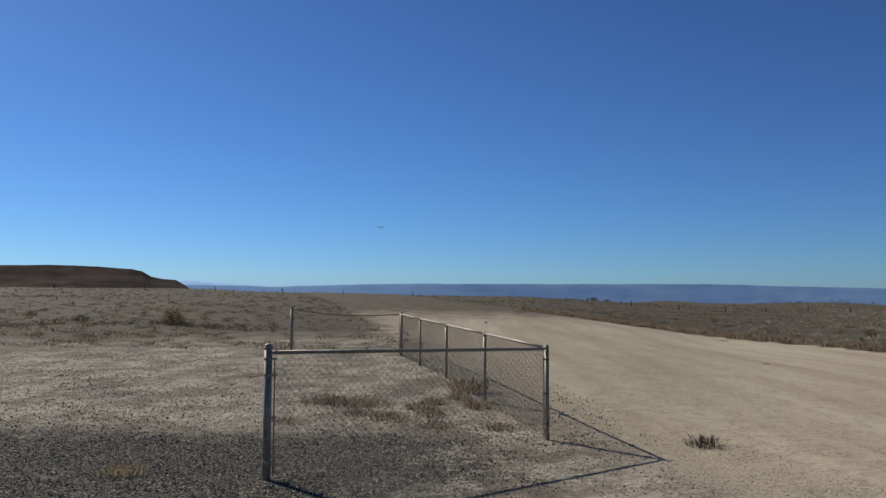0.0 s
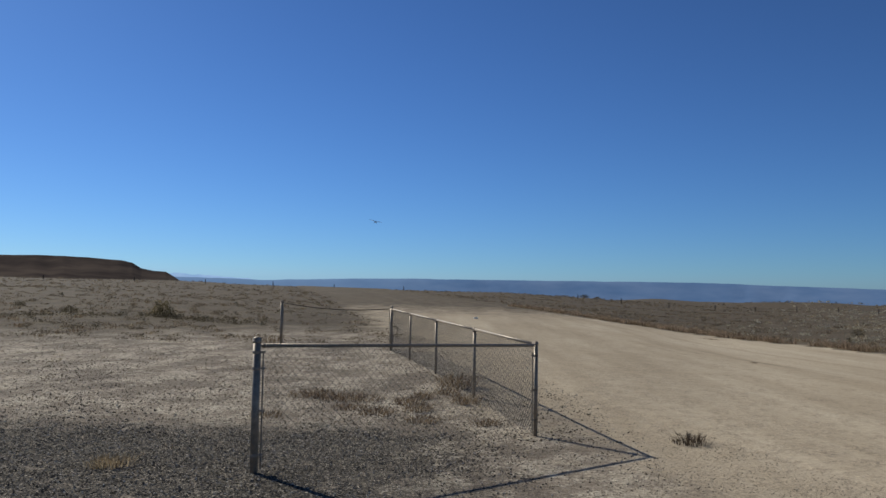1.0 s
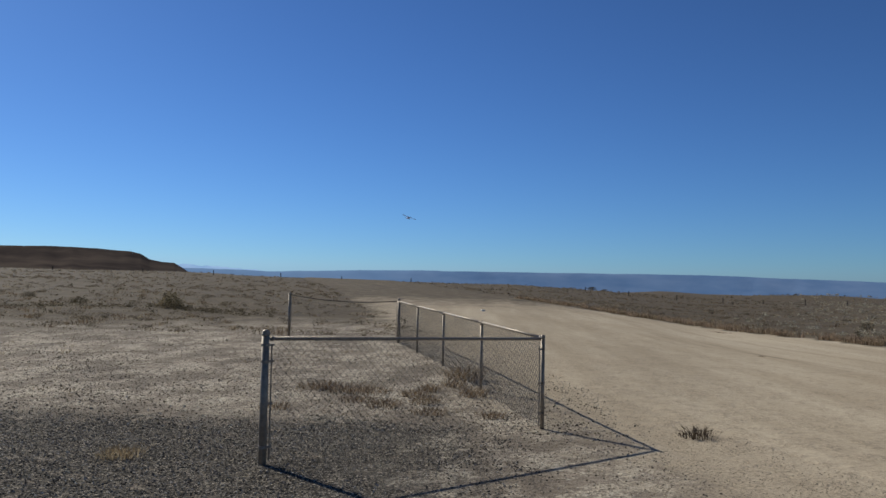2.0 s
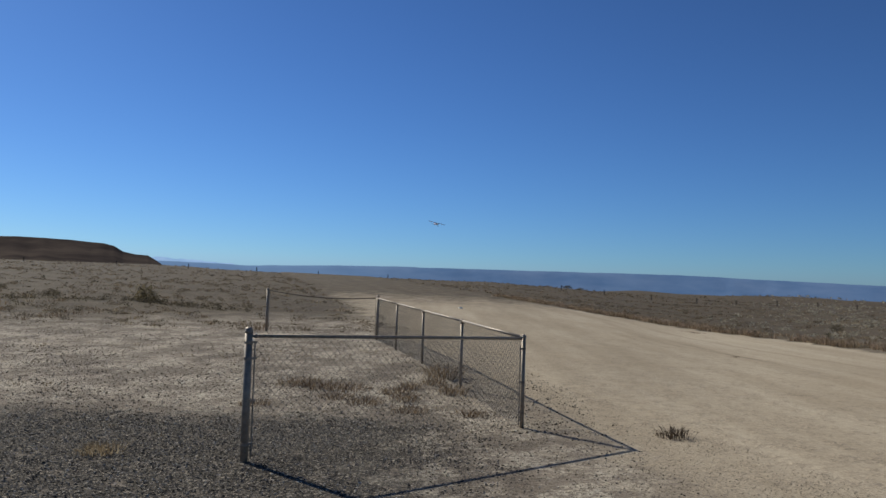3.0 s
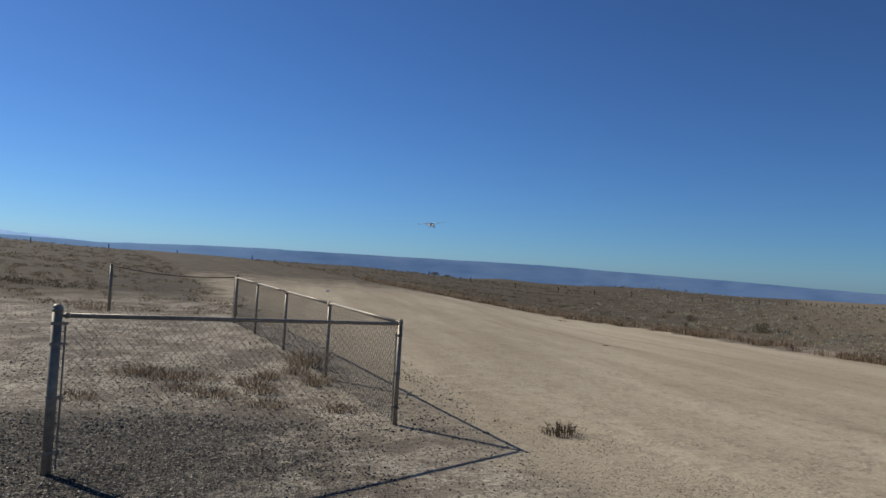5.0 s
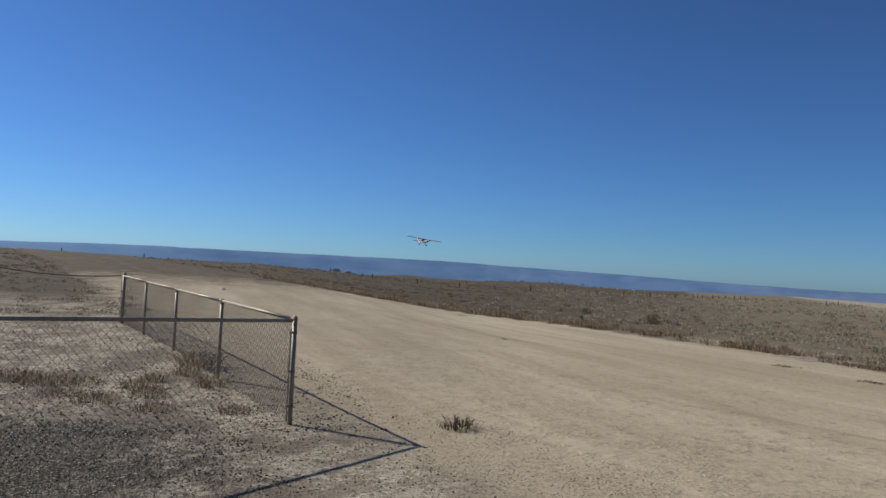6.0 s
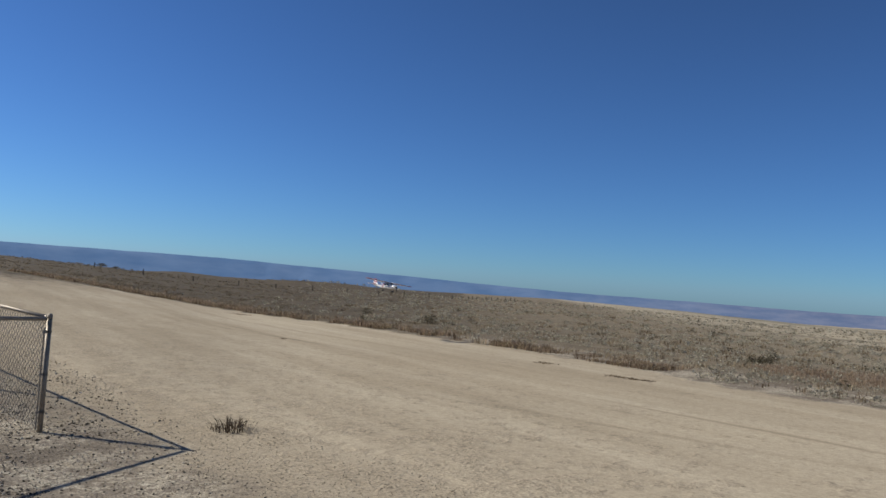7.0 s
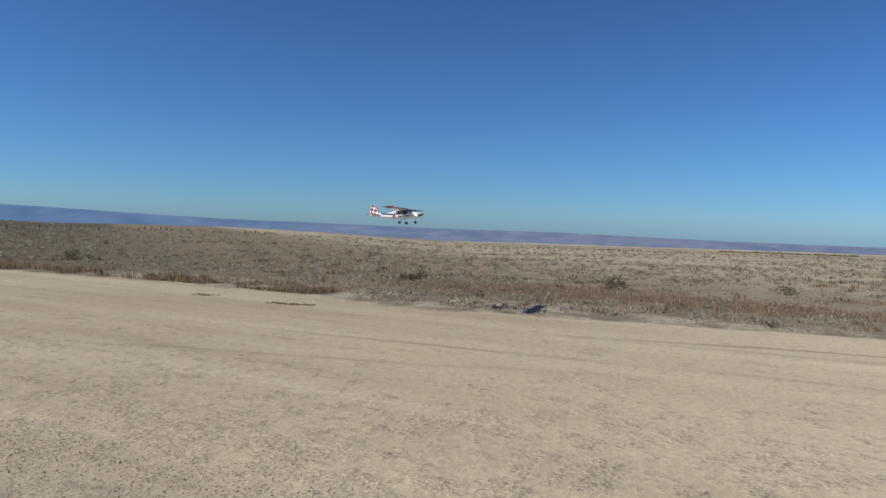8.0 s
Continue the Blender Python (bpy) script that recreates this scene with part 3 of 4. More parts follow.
def dome_scrub(verts, faces, x, y, z, wide, tall, count, leaf, rng):
    """A rounded low shrub: many small leaf clumps through an uneven dome."""
    for _ in range(count):
        a = rng.uniform(0, 6.283)
        u = rng.random() ** .5
        e = rng.uniform(.0, 1.0)
        rr = wide * .5 * u * math.sqrt(max(1 - e * e * .8, .05)) * rng.uniform(.75, 1.15)
        cx, cy, cz = x + rr * math.cos(a), y + rr * math.sin(a), z + tall * e * rng.uniform(.7, 1.1)
        k = len(verts)
        for _i in range(3):
            verts.append((cx + rng.uniform(-leaf, leaf), cy + rng.uniform(-leaf, leaf), cz + rng.uniform(-leaf, leaf) * .9))
        faces.append((k, k + 1, k + 2))


def stuff(name, verts, faces, material, label, category):
    return tagged(mesh_object(name, verts, faces, material), label, category, kind="stuff")


def build_gravel():
    rng = random.Random(21)
    places = []
    while len(places) < 30000:
        x, y = rng.uniform(-8.5, 2.4), rng.uniform(4.2, 13.0)
        n = fuzz(x, y, .6, 3) + .5 * fuzz(x, y, 1.9, 5)
        inside = smooth((9.0 + n * 1.6 - y) / 1.2) * smooth((.4 + n * 2.0 - x) / 1.5)
        if rng.random() < .10 + .90 * inside:
            places.append((x, y, rng.uniform(.005, .016)))
    scatter_stones("gravel", places, STONE, "loose dark grey crushed gravel on pale soil", "gravel")
    places = []
    while len(places) < 26000:
        x, y = rng.uniform(-14, 2.6), 8 + 18 * rng.random() ** 1.3
        if rng.random() < .25 + .75 * smooth(.5 + 1.5 * fuzz(x, y, .5, 27)) and not (x > edge_x(WEST, y) - .3):
            places.append((x, y, .006 + .018 * rng.random() ** 2.5))
    scatter_stones("clods", places, CLOD, "dark and pale clods and stones strewn on bare soil", "clods")
    places = []
    while len(places) < 75000:
        x, y = rng.uniform(-7, 10), rng.triangular(-1, 17, 4)
        near = smooth((edge_x(WEST, y) + 2.0 + 1.6 * fuzz(x, y, .5, 9) - x) / 2.6) * (.35 + .65 * smooth(.5 + 1.6 * fuzz(x, y, .9, 31)))
        if rng.random() < .05 + .9 * near:
            places.append((x, y, (.003 + .0075 * rng.random() ** 1.8)))
    scatter_stones("pebbles", places, PEBBLE, "small tan pebbles and clods scattered on the dirt", "pebbles")


def build_scrub():
    rng = random.Random(5)
    # sage and dry brush east of the strip and on the plain ahead
    sv, sf, gv, gf, rv, rf, kv, kf, bv, bf, wv, wf = ([] for _ in range(12))
    done = 0
    while done < 13000:
        a = rng.uniform(-40, 108)
        r = 12 * (300 / 12) ** (rng.random() ** .62)
        x, y = r * math.sin(radians(a)), r * math.cos(radians(a))
        if on_strip(x, y, .8):
            continue
        west = x < edge_x(WEST, y)
        d = fuzz(x, y, .07, 6) + .6 * fuzz(x, y, .25, 2)
        if west and (y < 22 or rng.random() < .12 + .4 * (d < 0)):
            continue
        if not west and d < -.25 and rng.random() < .75:
            continue
        done += 1
        z = height(x, y)
        grow = 1 + r / 260
        kind = rng.random()
        n = int(max(10, 46 - r * .28))
        leaf = .028 * grow * (1 + r / 55)
        if (west or x < .45 * y + rng.uniform(-6, 6)) and kind < .8:
            dome_scrub(wv, wf, x, y, z, rng.uniform(.3, .85) * grow, rng.uniform(.04, .12) * grow, n, leaf * .85, rng)
        elif kind < .56:
            dome_scrub(sv, sf, x, y, z, rng.uniform(.3, .85) * grow, rng.uniform(.06, .17) * grow, n, leaf, rng)
        elif kind < .84:
            blades(gv, gf, x, y, z, rng.uniform(.25, .6) * grow, rng.uniform(.07, .17) * grow, n // 2, .005 * grow * (1 + r / 40), rng)
        elif kind < .98:
            blades(rv, rf, x, y, z, rng.uniform(.3, .7) * grow, rng.uniform(.08, .19) * grow, n // 2, .005 * grow * (1 + r / 40), rng)
        else:
            dome_scrub(kv, kf, x, y, z, rng.uniform(.3, .7) * grow, rng.uniform(.08, .2) * grow, n, leaf, rng)
    # thick weeds along the east edge of the strip
    for _ in range(2600):
        y = 12.5 + 52 * rng.random() ** 1.3
        band = abs(rng.gauss(0, .75))
        x = edge_x(EAST, y) + .25 + band + .3 * fuzz(0, y, .5, 7)
        if fuzz(x, y, .3, 12) + .6 * fuzz(x, y, 1.1, 14) < -.12:
            continue
        tall = rng.uniform(.1, .27) * (1.3 if rng.random() < .15 else 1)
        if y < 17:
            tall *= .6
        pick = rng.random()
        if pick < .25:
            blades(rv, rf, x, y, height(x, y), .35, tall, 12, .006 * (1 + y / 45), rng)
        elif pick < .7:
            blades(bv, bf, x, y, height(x, y), .35, tall, 12, .006 * (1 + y / 45), rng)
        else:
            blades(gv, gf, x, y, height(x, y), .35, tall, 12, .006 * (1 + y / 45), rng)
    # brown weed belt further south on the east side
    for _ in range(4200):
        y = rng.uniform(-16, 15)
        x = edge_x(EAST, y) + rng.triangular(2.6, 10.5, 5.5) + .9 * fuzz(0, y, .2, 3)
        if fuzz(x, y, .25, 15) < -.15:
            continue
        blades(bv, bf, x, y, height(x, y), .6, rng.uniform(.05, .15) * (1.5 if rng.random() < .06 else 1), 11, .006, rng, .9)
    stuff("faded_weeds", bv, bf, BELT, "faded reddish-tan weed belt beside the strip", "weeds")
    for _ in range(560):
        y = rng.uniform(-12, 13)
        x = edge_x(EAST, y) + rng.uniform(.2, 4.0)
        if fuzz(x, y, .5, 19) < .05:
            continue
        dome_scrub(sv, sf, x, y, height(x, y), rng.uniform(.2, .5), rng.uniform(.03, .08), 22, .025, rng)
    # dark low scrub stands in for a shallow bank's shaded side, west plain
    for _ in range(300):
        f = rng.random()
        x = -30 + 23 * f
        y = float(np.interp(x, (-30, -22, -15.8, -12.7, -7), (30, 30.8, 33, 34, 30))) + abs(rng.gauss(0, 1.2))
        dome_scrub(kv, kf, x, y, height(x, y), rng.uniform(.3, .8), rng.uniform(.06, .2), 22, .045, rng)
    # a long low row of dark shrubs far out on the east plain
    fv, ff = [], []
    for k in range(170):
        a = 78.5 + 8.5 * rng.random()
        r = 425 + rng.gauss(0, 5) + (a - 78) * 3
        x, y = r * math.sin(radians(a)), r * math.cos(radians(a))
        dome_scrub(fv, ff, x, y, height(x, y), rng.uniform(2, 5), rng.uniform(.3, .9), 26, .35, rng)
    stuff("shrub_row", fv, ff, OLIVE, "long dark row of shrubs far out on the plain", "shrubs")
    stuff("brown_scrub", wv, wf, SCRUB, "low brown scrub spread over the rising plain", "scrub")
    stuff("sagebrush", sv, sf, SAGE, "low grey-brown sagebrush spread over the plain", "sagebrush")
    stuff("dry_grass", gv, gf, DRY, "straw-coloured dry grass tufts on the plain", "grass")
    stuff("rusty_weeds", rv, rf, RUST, "reddish-brown dead weeds beside the dirt strip", "weeds")
    stuff("dark_scrub", kv, kf, DARKBUSH, "small dark scrub dotted over the plain, one row standing in for a bank's shade", "scrub")
    # thin litter of dead weed in the fenced plot and on the bare ground west of it
    lv, lf = [], []
    for _ in range(520):
        x, y = rng.uniform(-12, 2.2), rng.uniform(6.5, 26)
        if fuzz(x, y, .45, 23) < .12:
            continue
        blades(lv, lf, x, y, height(x, y), .25, rng.uniform(.03, .09), 8, .004, rng, 1.2)
    stuff("weed_litter", lv, lf, DRY, "thin dead weed litter on bare soil", "weed litter")


def build_bushes():
    rng = random.Random(9)
    spots = [((2.99, 8.07), .5, .16, 60, TWIG, "dry brown weed clump at the edge of the dirt strip"),
             ((0.39, 12.24), .75, .36, 120, STRAW, "tall straw-coloured weed clump by the fence post"),
             ((0.50, 10.69), .5, .2, 80, STRAW, "straw-coloured weed clump inside the fence"),
             ((-0.14, 11.09), .4, .16, 60, STRAW, "low dry weed clump inside the fence"),
             ((-0.34, 10.62), .55, .14, 70, PLOTWEED, "low brown weed patch inside the fence"),
             ((-1.85, 11.22), .8, .13, 100, PLOTWEED, "low spreading dead weeds inside the fence"),
             ((-1.05, 10.85), .8, .11, 90, PLOTWEED, "low spreading dead weeds inside the fence"),
             ((-0.73, 9.71), .6, .13, 80, PLOTWEED, "low brown weed patch inside the fence"),
             ((-0.19, 10.05), .5, .15, 70, PLOTWEED, "low brown weed patch inside the fence"),
             ((-2.16, 9.42), .5, .1, 60, PLOTWEED, "low dead weeds beside the end post"),
             ((-1.43, 11.00), .9, .12, 110, PLOTWEED, "low spreading dead weeds inside the fence"),
             ((0.24, 11.56), .5, .14, 70, PLOTWEED, "low brown weed patch inside the fence"),
             ((-0.10, 9.28), .6, .09, 80, PLOTWEED, "low brown weed patch inside the fence"),
             ((0.69, 9.10), .5, .09, 80, PLOTWEED, "low brown weed patch beside the fence"),
             ((-1.17, 10.12), .6, .08, 80, PLOTWEED, "low spreading dead weeds inside the fence"),
             ((-3.00, 6.55), .5, .12, 80, DRY, "faded dead weed tuft lying on the gravel")]
    for (x, y), w, h, n, mat, label in spots:
        v, f = [], []
        blades(v, f, 0, 0, 0, w * .85, h * .85, int(n * 1.9), .005, rng, 1.4)
        dome_scrub(v, f, 0, 0, 0, w * .95, h * .45, int(n * 1.8), .012, rng)
        ob = mesh_object("weed_clump", v, f, mat)
        ob.matrix_basis = pose(x, y, height(x, y))
        tagged(ob, label, "weed", "weeds round the fence")
    # flat dead weed strips lying on the dirt
    for (x, y), l, w in (((12.3, 11.1), 1.0, .25), ((12.4, 13.7), .45, .25), ((11.1, 30.8), 1.4, .5), ((8.2, 19.2), .12, .08)):
        v, f = [], []
        for _ in range(int(70 * l)):
            blades(v, f, rng.uniform(-.5, .5) * w, rng.uniform(-.5, .5) * l, 0, .14, .045, 4, .006, rng, 2.2)
        ob = mesh_object("weed_patch", v, f, RUST)
        ob.matrix_basis = pose(x, y, height(x, y) + .012, 0, 0, 12)
        tagged(ob, "low patch of dead brown weeds on the dirt strip", "weed", "weeds on the strip")
    shrubs = [((-12.7, 35.0), 1.35, .72, 620, OLIVE, "rounded dark olive shrub on the plain"),
              ((-17.2, 35.5), .9, .3, 260, DARKBUSH, "low dark shrub on the plain"),
              ((-22.0, 40.0), .8, .3, 240, DARKBUSH, "low dark shrub on the plain"),
              ((24.0, 8.2), .9, .42, 300, DARKBUSH, "dark rounded shrub in the brush"),
              ((22.6, 14.6), .7, .36, 240, DARKBUSH, "dark rounded shrub in the brush"),
              ((20.4, 13.6), .9, .3, 240, DARKBUSH, "low dark shrub in the brush"),
              ((27.0, 3.6), .8, .32, 240, OLIVE, "olive shrub in the brush"),
              ((46.5, 250), 3.4, .85, 260, DARKBUSH, "dark rocky clump on the skyline"),
              ((51.0, 252), 2.6, .65, 200, DARKBUSH, "dark rocky clump on the skyline"),
              ((21.0, 38.0), .8, .4, 260, DARKBUSH, "dark shrub beside the strip"),
              ((19.5, 29.5), .9, .45, 260, DARKBUSH, "dark shrub beside the strip")]
    for (x, y), w, h, n, mat, label in shrubs:
        v, f = [], []
        dome_scrub(v, f, 0, 0, 0, w, h, n, w * .05, rng)
        blades(v, f, 0, 0, 0, w * .8, h * 1.1, 40, w * .008, rng, .5)
        ob = mesh_object("shrub", v, f, mat)
        ob.matrix_basis = pose(x, y, height(x, y) - .02)
        tagged(ob, label, "shrub")
    # a small pale marker lying on the far part of the strip
    bm = bmesh.new()
    box(bm, (0, 0, .04), (.22, .16, .09), .03)
    ob = part("marker_stone", bm, surface("white_marker", (.75, .74, .70), .7, 0, .1), None)
    ob.matrix_basis = pose(1.9, 38.5, height(1.9, 38.5) + .02, 0, 0, 20)
    tagged(ob, "small white marker stone on the dirt strip", "marker stone")


# ---------------------------------------------------------------- model aeroplane
def checks_material():
    m, nd, ln, b = nodes("red_white_checks")
    co = nd.new("ShaderNodeTexCoord").outputs["Object"]
    mp = nd.new("ShaderNodeMapping")
    mp.inputs["Rotation"].default_value = (0, radians(32), 0)
    mp.inputs["Location"].default_value = (.02, .5, .03)
    ln.new(co, mp.inputs[0])
    ck = nd.new("ShaderNodeTexChecker")
    ck.inputs["Scale"].default_value = 18.0
    ck.inputs["Color1"].default_value = (.30, .012, .03, 1)
    ck.inputs["Color2"].default_value = (.82, .82, .82, 1)
    ln.new(mp.outputs[0], ck.inputs[0])
    ln.new(ck.outputs[0], b.inputs["Base Color"])
    b.inputs["Roughness"].default_value = .35
    return m


def build_aeroplane():
    white = surface("white_covering", (.80, .80, .80), .35, 0, .03, 9)
    red = surface("red_covering", (.30, .018, .022), .22, 0, .08, 9)
    dark_red = surface("dark_red_covering", (.20, .018, .022), .3, 0, .08, 9)
    pale = surface("underwing_covering", (.74, .70, .70), .3, 0, .06, 9)
    blue = surface("blue_trim", (.02, .04, .16), .35, 0, .05, 9)
    black = surface("black_plastic", (.012, .012, .013), .45, 0, .2, 20)
    glass = surface("dark_cabin_window", (.015, .017, .02), .18, 0, 0, 20)
    rubber = surface("tyre_rubber", (.015, .015, .015), .8, 0, .2, 30)
    steel = surface("gear_wire", (.12, .12, .12), .4, .8, .1, 30)
    checks = checks_material()
    plane = thing("model_aeroplane", pose(12, 20, 2), "white and red high-wing model aeroplane with checkered tail, flying", "model aeroplane")

    # fuselage: rounded square sections from cowl to tail: x, half width, bottom, top
    sections = ((.37, .04, -.045, .035), (.33, .055, -.062, .046), (.25, .062, -.07, .052), (.17, .066, -.075, .06), (.09, .068, -.078, .105), (.03, .068, -.08, .125),
                (-.16, .066, -.077, .12), (-.24, .062, -.072, .10), (-.32, .056, -.066, .075), (-.5, .043, -.047, .06), (-.7, .028, -.025, .048), (-.86, .013, -.003, .04))

    def loft(rows, lo=0.0, hi=1.0, grow=0.0):
        verts, faces = [], []
        ring = 16
        for x, w, z0, z1 in rows:
            zc, zh = (z0 + z1) / 2, (z1 - z0) / 2
            for k in range(ring):
                a = 2 * math.pi * k / ring
                c, s = math.cos(a), math.sin(a)
                n = (abs(c) ** 3.2 + abs(s) ** 3.2) ** (-1 / 3.2)
                verts.append((x, (w + grow) * c * n, zc + (zh + grow) * s * n))
        for i in range(len(rows) - 1):
            for k in range(ring):
                j = (k + 1) % ring
                faces.append((i * ring + k, i * ring + j, (i + 1) * ring + j, (i + 1) * ring + k))
        faces.append(tuple(range(ring)))
        faces.append(tuple(range(len(rows) * ring - 1, (len(rows) - 1) * ring - 1, -1)))
        return verts, faces

    v, f = loft(sections[1:])
    fus = mesh_object("fuselage", v, f, white, plane, True)
    v, f = loft(((.385, .03, -.034, .024), (.372, .042, -.047, .036), (.352, .05, -.056, .042), (.33, .0555, -.0625, .0465)), grow=.003)
    mesh_object("cowling", v, f, white, plane, True)["label"] = "white engine cowling"
    # cabin windows, each side, and the windscreen
    for sgn in (1, -1):
        for x0, x1, z0, z1 in ((-.20, -.07, .015, .098), (-.06, .085, .015, .10)):
            bm = bmesh.new()
            box(bm, ((x0 + x1) / 2, sgn * .0675, (z0 + z1) / 2), (x1 - x0, .006, z1 - z0), .002)
            part("cabin_window", bm, glass, plane)
        bm = bmesh.new()
        box(bm, (.0, sgn * .0665, -.022), (.30, .005, .022), .001)
        part("stripe", bm, blue, fus, "dark blue side stripe")
        bm = bmesh.new()
        box(bm, (-.255, sgn * .059, .012), (.045, .008, .135), .001, Matrix.Rotation(radians(28), 4, "Y"))
        part("stripe", bm, red, fus, "slanted red side stripe")
        bm = bmesh.new()
        box(bm, (-.45, sgn * .0465, .035), (.32, .006, .034), .001, Matrix.Rotation(radians(3) , 4, "Y") @ Matrix.Rotation(radians(sgn * 5.4), 4, "Z"))
        part("stripe", bm, blue, fus, "dark blue side stripe")
    bm = bmesh.new()
    box(bm, (.13, 0, .086), (.010, .11, .085), .004, Matrix.Rotation(radians(-60), 4, "Y"))
    part("windscreen", bm, glass, plane)

    # wing: an aerofoil from tip to tip, with a little dihedral
    def foil(chord, thick):
        out = []
        for s in (0, .02, .08, .2, .38, .6, .82, 1.0):
            t = thick * (2.9 * math.sqrt(max(s, 0)) - 1.26 * s * 2.3 + .0 * s) * .5
            out.append((s * chord, max(t, .0015)))
        up = [(x, t * 1.25) for x, t in out]
        low = [(x, -t * .45) for x, t in reversed(out)]
        return up + low

    def wing_half(sgn, y0, y1, top):
        verts, faces = [], []
        prof = foil(.27, .034)
        k = len(prof)
        for y, c, rise in ((y0, 1.0, 0), ((y0 + y1) / 2, 1.0, .5), (y1 - .03, .97, .97), (y1, .84, 1.0)):
            for x, z in prof:
                zz = z if c > .9 else z * .5
                if not top and z > 0:
                    zz = 0.0
                verts.append((.085 - x * c - (1 - c) * .1, sgn * y, .128 + zz + rise * .006))
        for i in range(3):
            for j in range(k):
                n = (j + 1) % k
                q = (i * k + j, i * k + n, (i + 1) * k + n, (i + 1) * k + j)
                faces.append(q if sgn > 0 else q[::-1])
        faces.append(tuple(range(k)) if sgn < 0 else tuple(range(k - 1, -1, -1)))
        faces.append(tuple(range(3 * k, 4 * k)) if sgn > 0 else tuple(range(4 * k - 1, 3 * k - 1, -1)))
        return verts, faces

    for sgn in (1, -1):
        v, f = wing_half(sgn, 0.0, .72, True)
        half = mesh_object("wing", v, f, red, plane, True)
        half["label"] = "wing half, red above and white beneath"
        half.data.materials.append(white)
        for poly in half.data.polygons:
            poly.material_index = 1 if poly.normal.z < -.3 else 0
        v, f = wing_half(sgn, .721, .835, True)
        for i, p in enumerate(v):
            v[i] = (p[0], p[1], p[2] + .0057)
        mesh_object("wing_tip", v, f, dark_red, plane, True)["label"] = "dark red wing tip"
        bm = bmesh.new()
        box(bm, (-.05, sgn * .36, .1215), (.2, .64, .004), .001, Matrix.Rotation(radians(sgn * .45), 4, "X"))
        part("wing_underside", bm, pale, plane, "white covering under the wing")
        bm = bmesh.new()
        tube(bm, (.02, sgn * .06, -.068), (.0, sgn * .40, .135), .006, 8)
        part("wing_strut", bm, white, plane)
        # main gear
        bm = bmesh.new()
        tube(bm, (-.06, sgn * .05, -.07), (-.065, sgn * .16, -.165), .005, 8)
        tube(bm, (-.065, sgn * .16, -.165), (-.065, sgn * .19, -.165), .004, 8)
        part("gear_leg", bm, steel, plane)
        wheel = new("main_wheel", None)
        wheel.parent = plane
        bm = bmesh.new()
        tube(bm, (-.065, sgn * .165, -.165), (-.065, sgn * .195, -.165), .031, 18)
        part("tyre", bm, rubber, wheel)
        bm = bmesh.new()
        tube(bm, (-.065, sgn * .163, -.165), (-.065, sgn * .197, -.165), .016, 14)
        part("hub", bm, black, wheel)
    bm = bmesh.new()
    tube(bm, (.245, 0, -.065), (.255, 0, -.155), .005, 8)
    part("nose_gear_leg", bm, steel, plane)
    wheel = new("nose_wheel", None)
    wheel.parent = plane
    bm = bmesh.new()
    tube(bm, (.255, -.014, -.165), (.255, .014, -.165), .029, 18)
    part("tyre", bm, rubber, wheel)
    bm = bmesh.new()
    tube(bm, (.255, -.016, -.165), (.255, .016, -.165), .015, 14)
    part("hub", bm, black, wheel)

    # tail
    def plate(outline, axis, thick):
        bm = bmesh.new()
        sides = []
        for s in (-.5, .5):
            sides.append([bm.verts.new((x, s * thick, z) if axis == "y" else (x, z, s * thick + .035)) for x, z in outline])
        bm.faces.new(sides[0])
        bm.faces.new(sides[1][::-1])
        n = len(outline)
        for i in range(n):
            bm.faces.new((sides[0][i], sides[1][i], sides[1][(i + 1) % n], sides[0][(i + 1) % n]))
        bmesh.ops.recalc_face_normals(bm, faces=bm.faces)
        return bm

    part("tail_fin", plate(((-.63, .05), (-.70, .085), (-.775, .225), (-.80, .24), (-.845, .24), (-.845, .03), (-.75, .03)), "y", .014), checks, plane, "red and white checkered fin")
    part("rudder", plate(((-.849, .24), (-.885, .232), (-.925, .10), (-.92, .01), (-.849, .01)), "y", .011), checks, plane, "red and white checkered rudder")
    part("tailplane", plate(((-.66, 0), (-.70, .24), (-.73, .27), (-.81, .275), (-.81, -.275), (-.73, -.27), (-.70, -.24)), "z", .013), white, plane)
    part("elevator", plate(((-.814, .275), (-.88, .255), (-.895, .04), (-.86, .03), (-.86, -.03), (-.895, -.04), (-.88, -.255), (-.814, -.275)), "z", .01), red, plane, "red elevator")

    # engine, spinner and propeller
    bm = bmesh.new()
    box(bm, (.335, .05, .0), (.045, .06, .045), .006)
    part("engine_head", bm, steel, plane)
    prop = new("propeller", None)
    prop.parent = plane
    prop.matrix_basis = pose(.402, 0, -.004)
    bm = bmesh.new()
    bmesh.ops.create_cone(bm, cap_ends=True, segments=16, radius1=.024, radius2=.006, depth=.05, matrix=Matrix.Translation((.02, 0, 0)) @ Matrix.Rotation(radians(90), 4, "Y"))
    part("spinner", bm, black, prop, "black spinner", True)
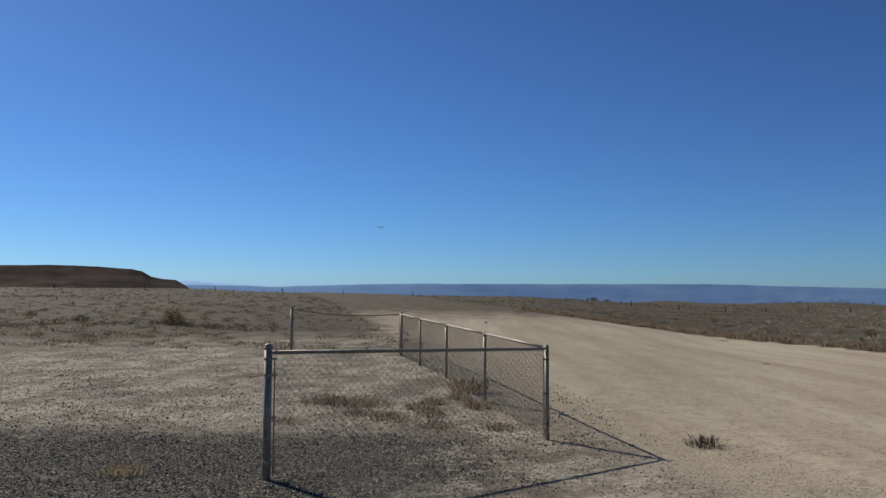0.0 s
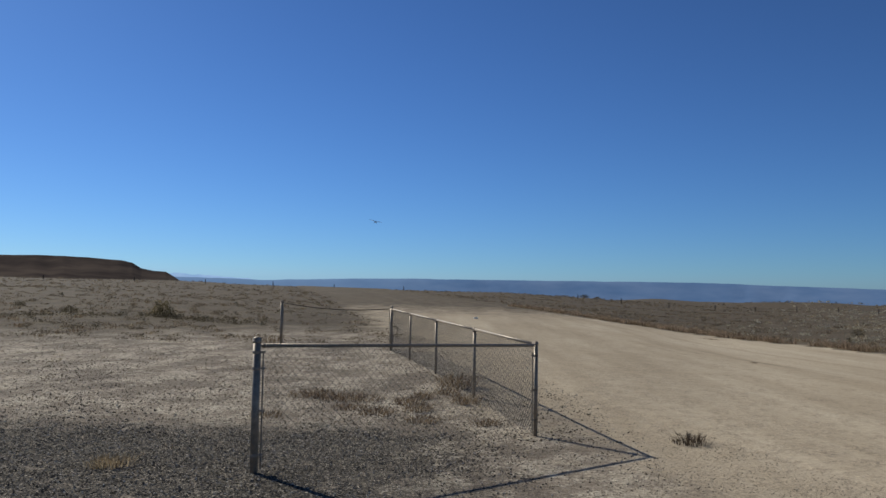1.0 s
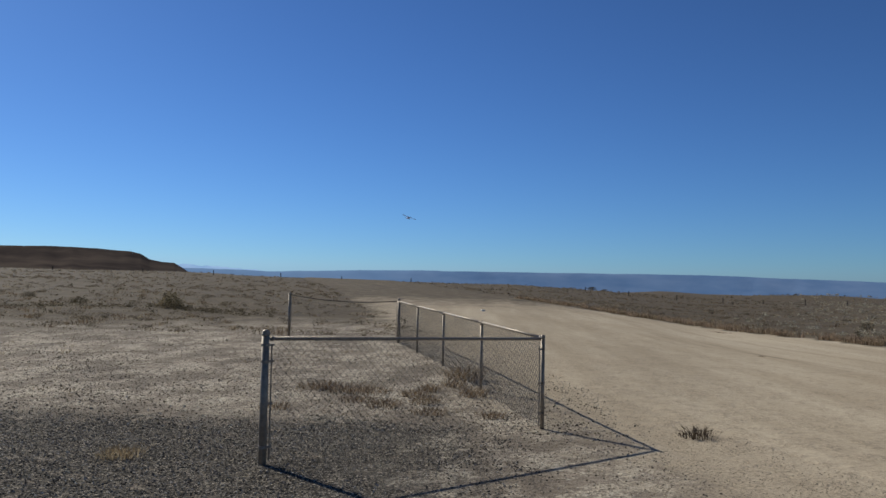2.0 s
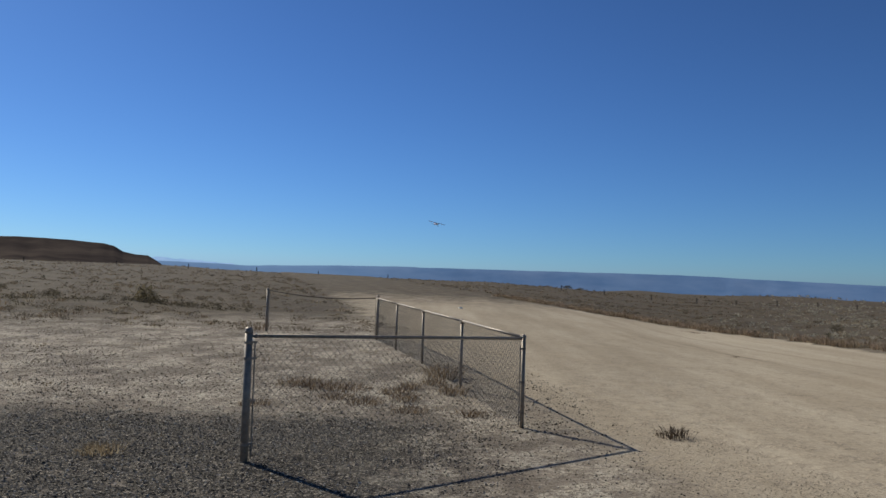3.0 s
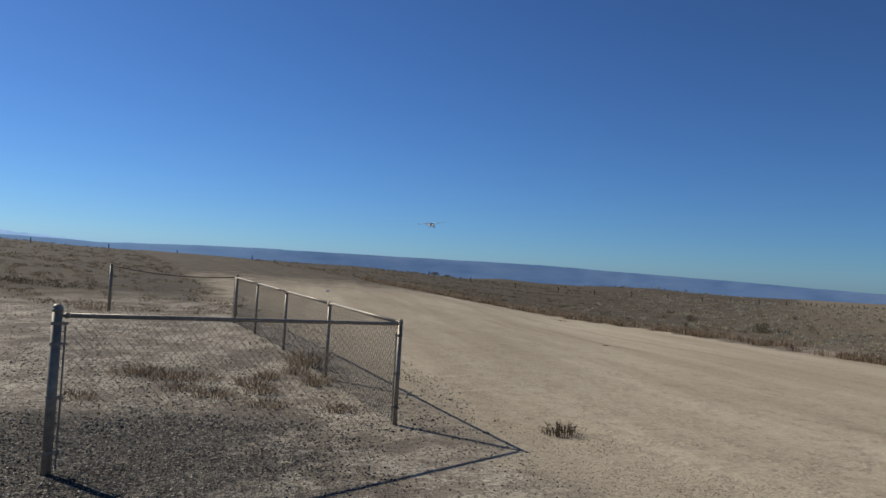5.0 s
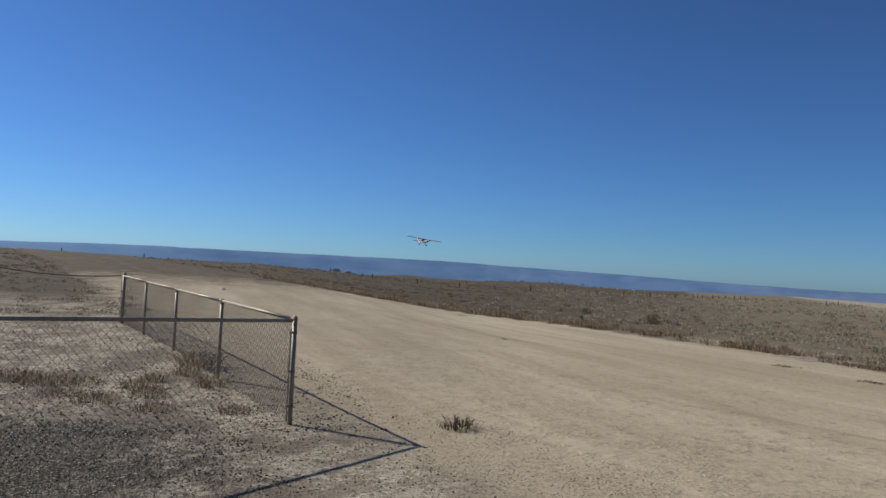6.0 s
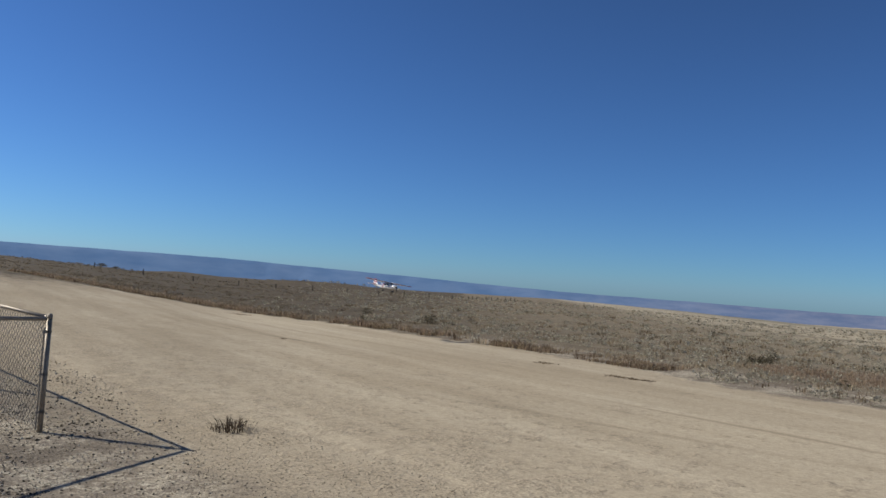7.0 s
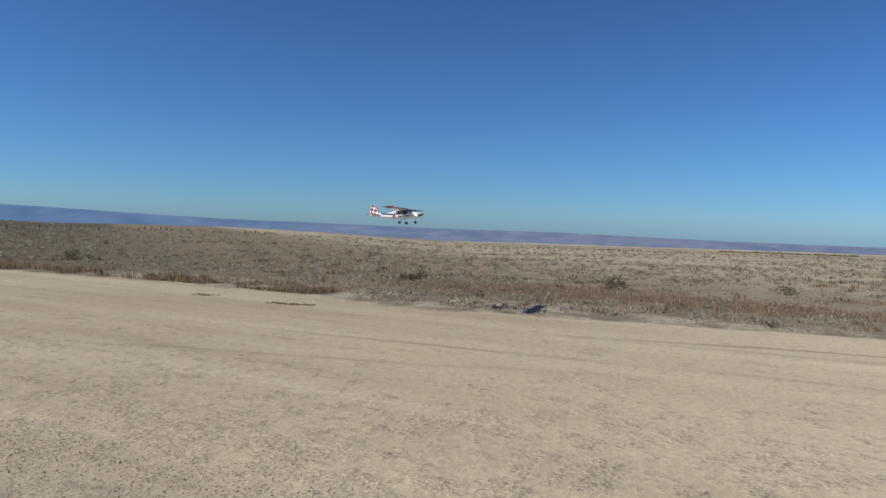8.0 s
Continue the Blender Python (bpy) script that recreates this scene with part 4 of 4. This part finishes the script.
    for sgn in (1, -1):
        bm = bmesh.new()
        box(bm, (.004, 0, sgn * .085), (.005, .022, .15), .002, Matrix.Rotation(radians(sgn * 18), 4, "Z"))
        part("blade", bm, black, prop)
    for ob in plane.children_recursive:          # a slightly stubby build
        if ob.type == "MESH" and ob.parent is not prop:
            ob.data.transform(Matrix.Diagonal((.84, 1.08, .92, 1)))
    prop.matrix_basis = pose(.337, 0, -.004)
    return plane, prop


build_ground()
build_strip()
build_mesa()
build_range()
build_fence()
aeroplane, propeller = build_aeroplane()
build_far_posts()
build_bushes()
build_gravel()
build_scrub()

# seconds, place, bank (right wing down positive), nose up, crab
FLIGHT = [
    (0.0, -10.53, 118.0, 12.74, 4, 0, 0), (0.5, -10.2, 111.2, 12.2, -4, 0, 0), (1.0, -8.92, 104.5, 11.49, -12, 0, 0), (1.5, -7.23, 97.5, 10.75, -18, 0, 0),
    (2.25, -3.1, 87.2, 9.15, -16, 0, 0), (3.0, 1.09, 77.0, 7.71, -10, 0, 0), (3.5, 3.55, 70.0, 7.5, 2, 0, 0), (4.0, 6.08, 63.0, 6.91, 12, 0, 0), (4.5, 7.73, 56.0, 5.73, 13, -2, 0),
    (5.2, 9.1, 46.3, 4.4, 5, -2, 0), (5.8, 10.22, 38.0, 3.35, -3, -1, 0), (6.0, 10.73, 35.3, 3.2, -6, -1, 0), (6.5, 11.62, 28.25, 2.40, -12, -2, 2), (7.0, 12.5, 21.3, 1.55, -6, -1, 6),
    (7.5, 12.83, 14.48, 1.63, -4, 2, 5), (8.0, 13.38, 9.05, 1.91, -1, 3, 7),
]


def motions():
    rows = []
    for i, (t, x, y, z, bank, nose, crab) in enumerate(FLIGHT):
        a, b = FLIGHT[max(i - 1, 0)], FLIGHT[min(i + 1, len(FLIGHT) - 1)]
        head = math.degrees(math.atan2(b[2] - a[2], b[1] - a[1]))
        rows.append((t, pose(x, y, z, bank, -nose, head + crab)))
    walk(aeroplane, rows)
    walk(propeller, [(k * .1, pose(.337, 0, -.004, 80 * k)) for k in range(81)])


motions()
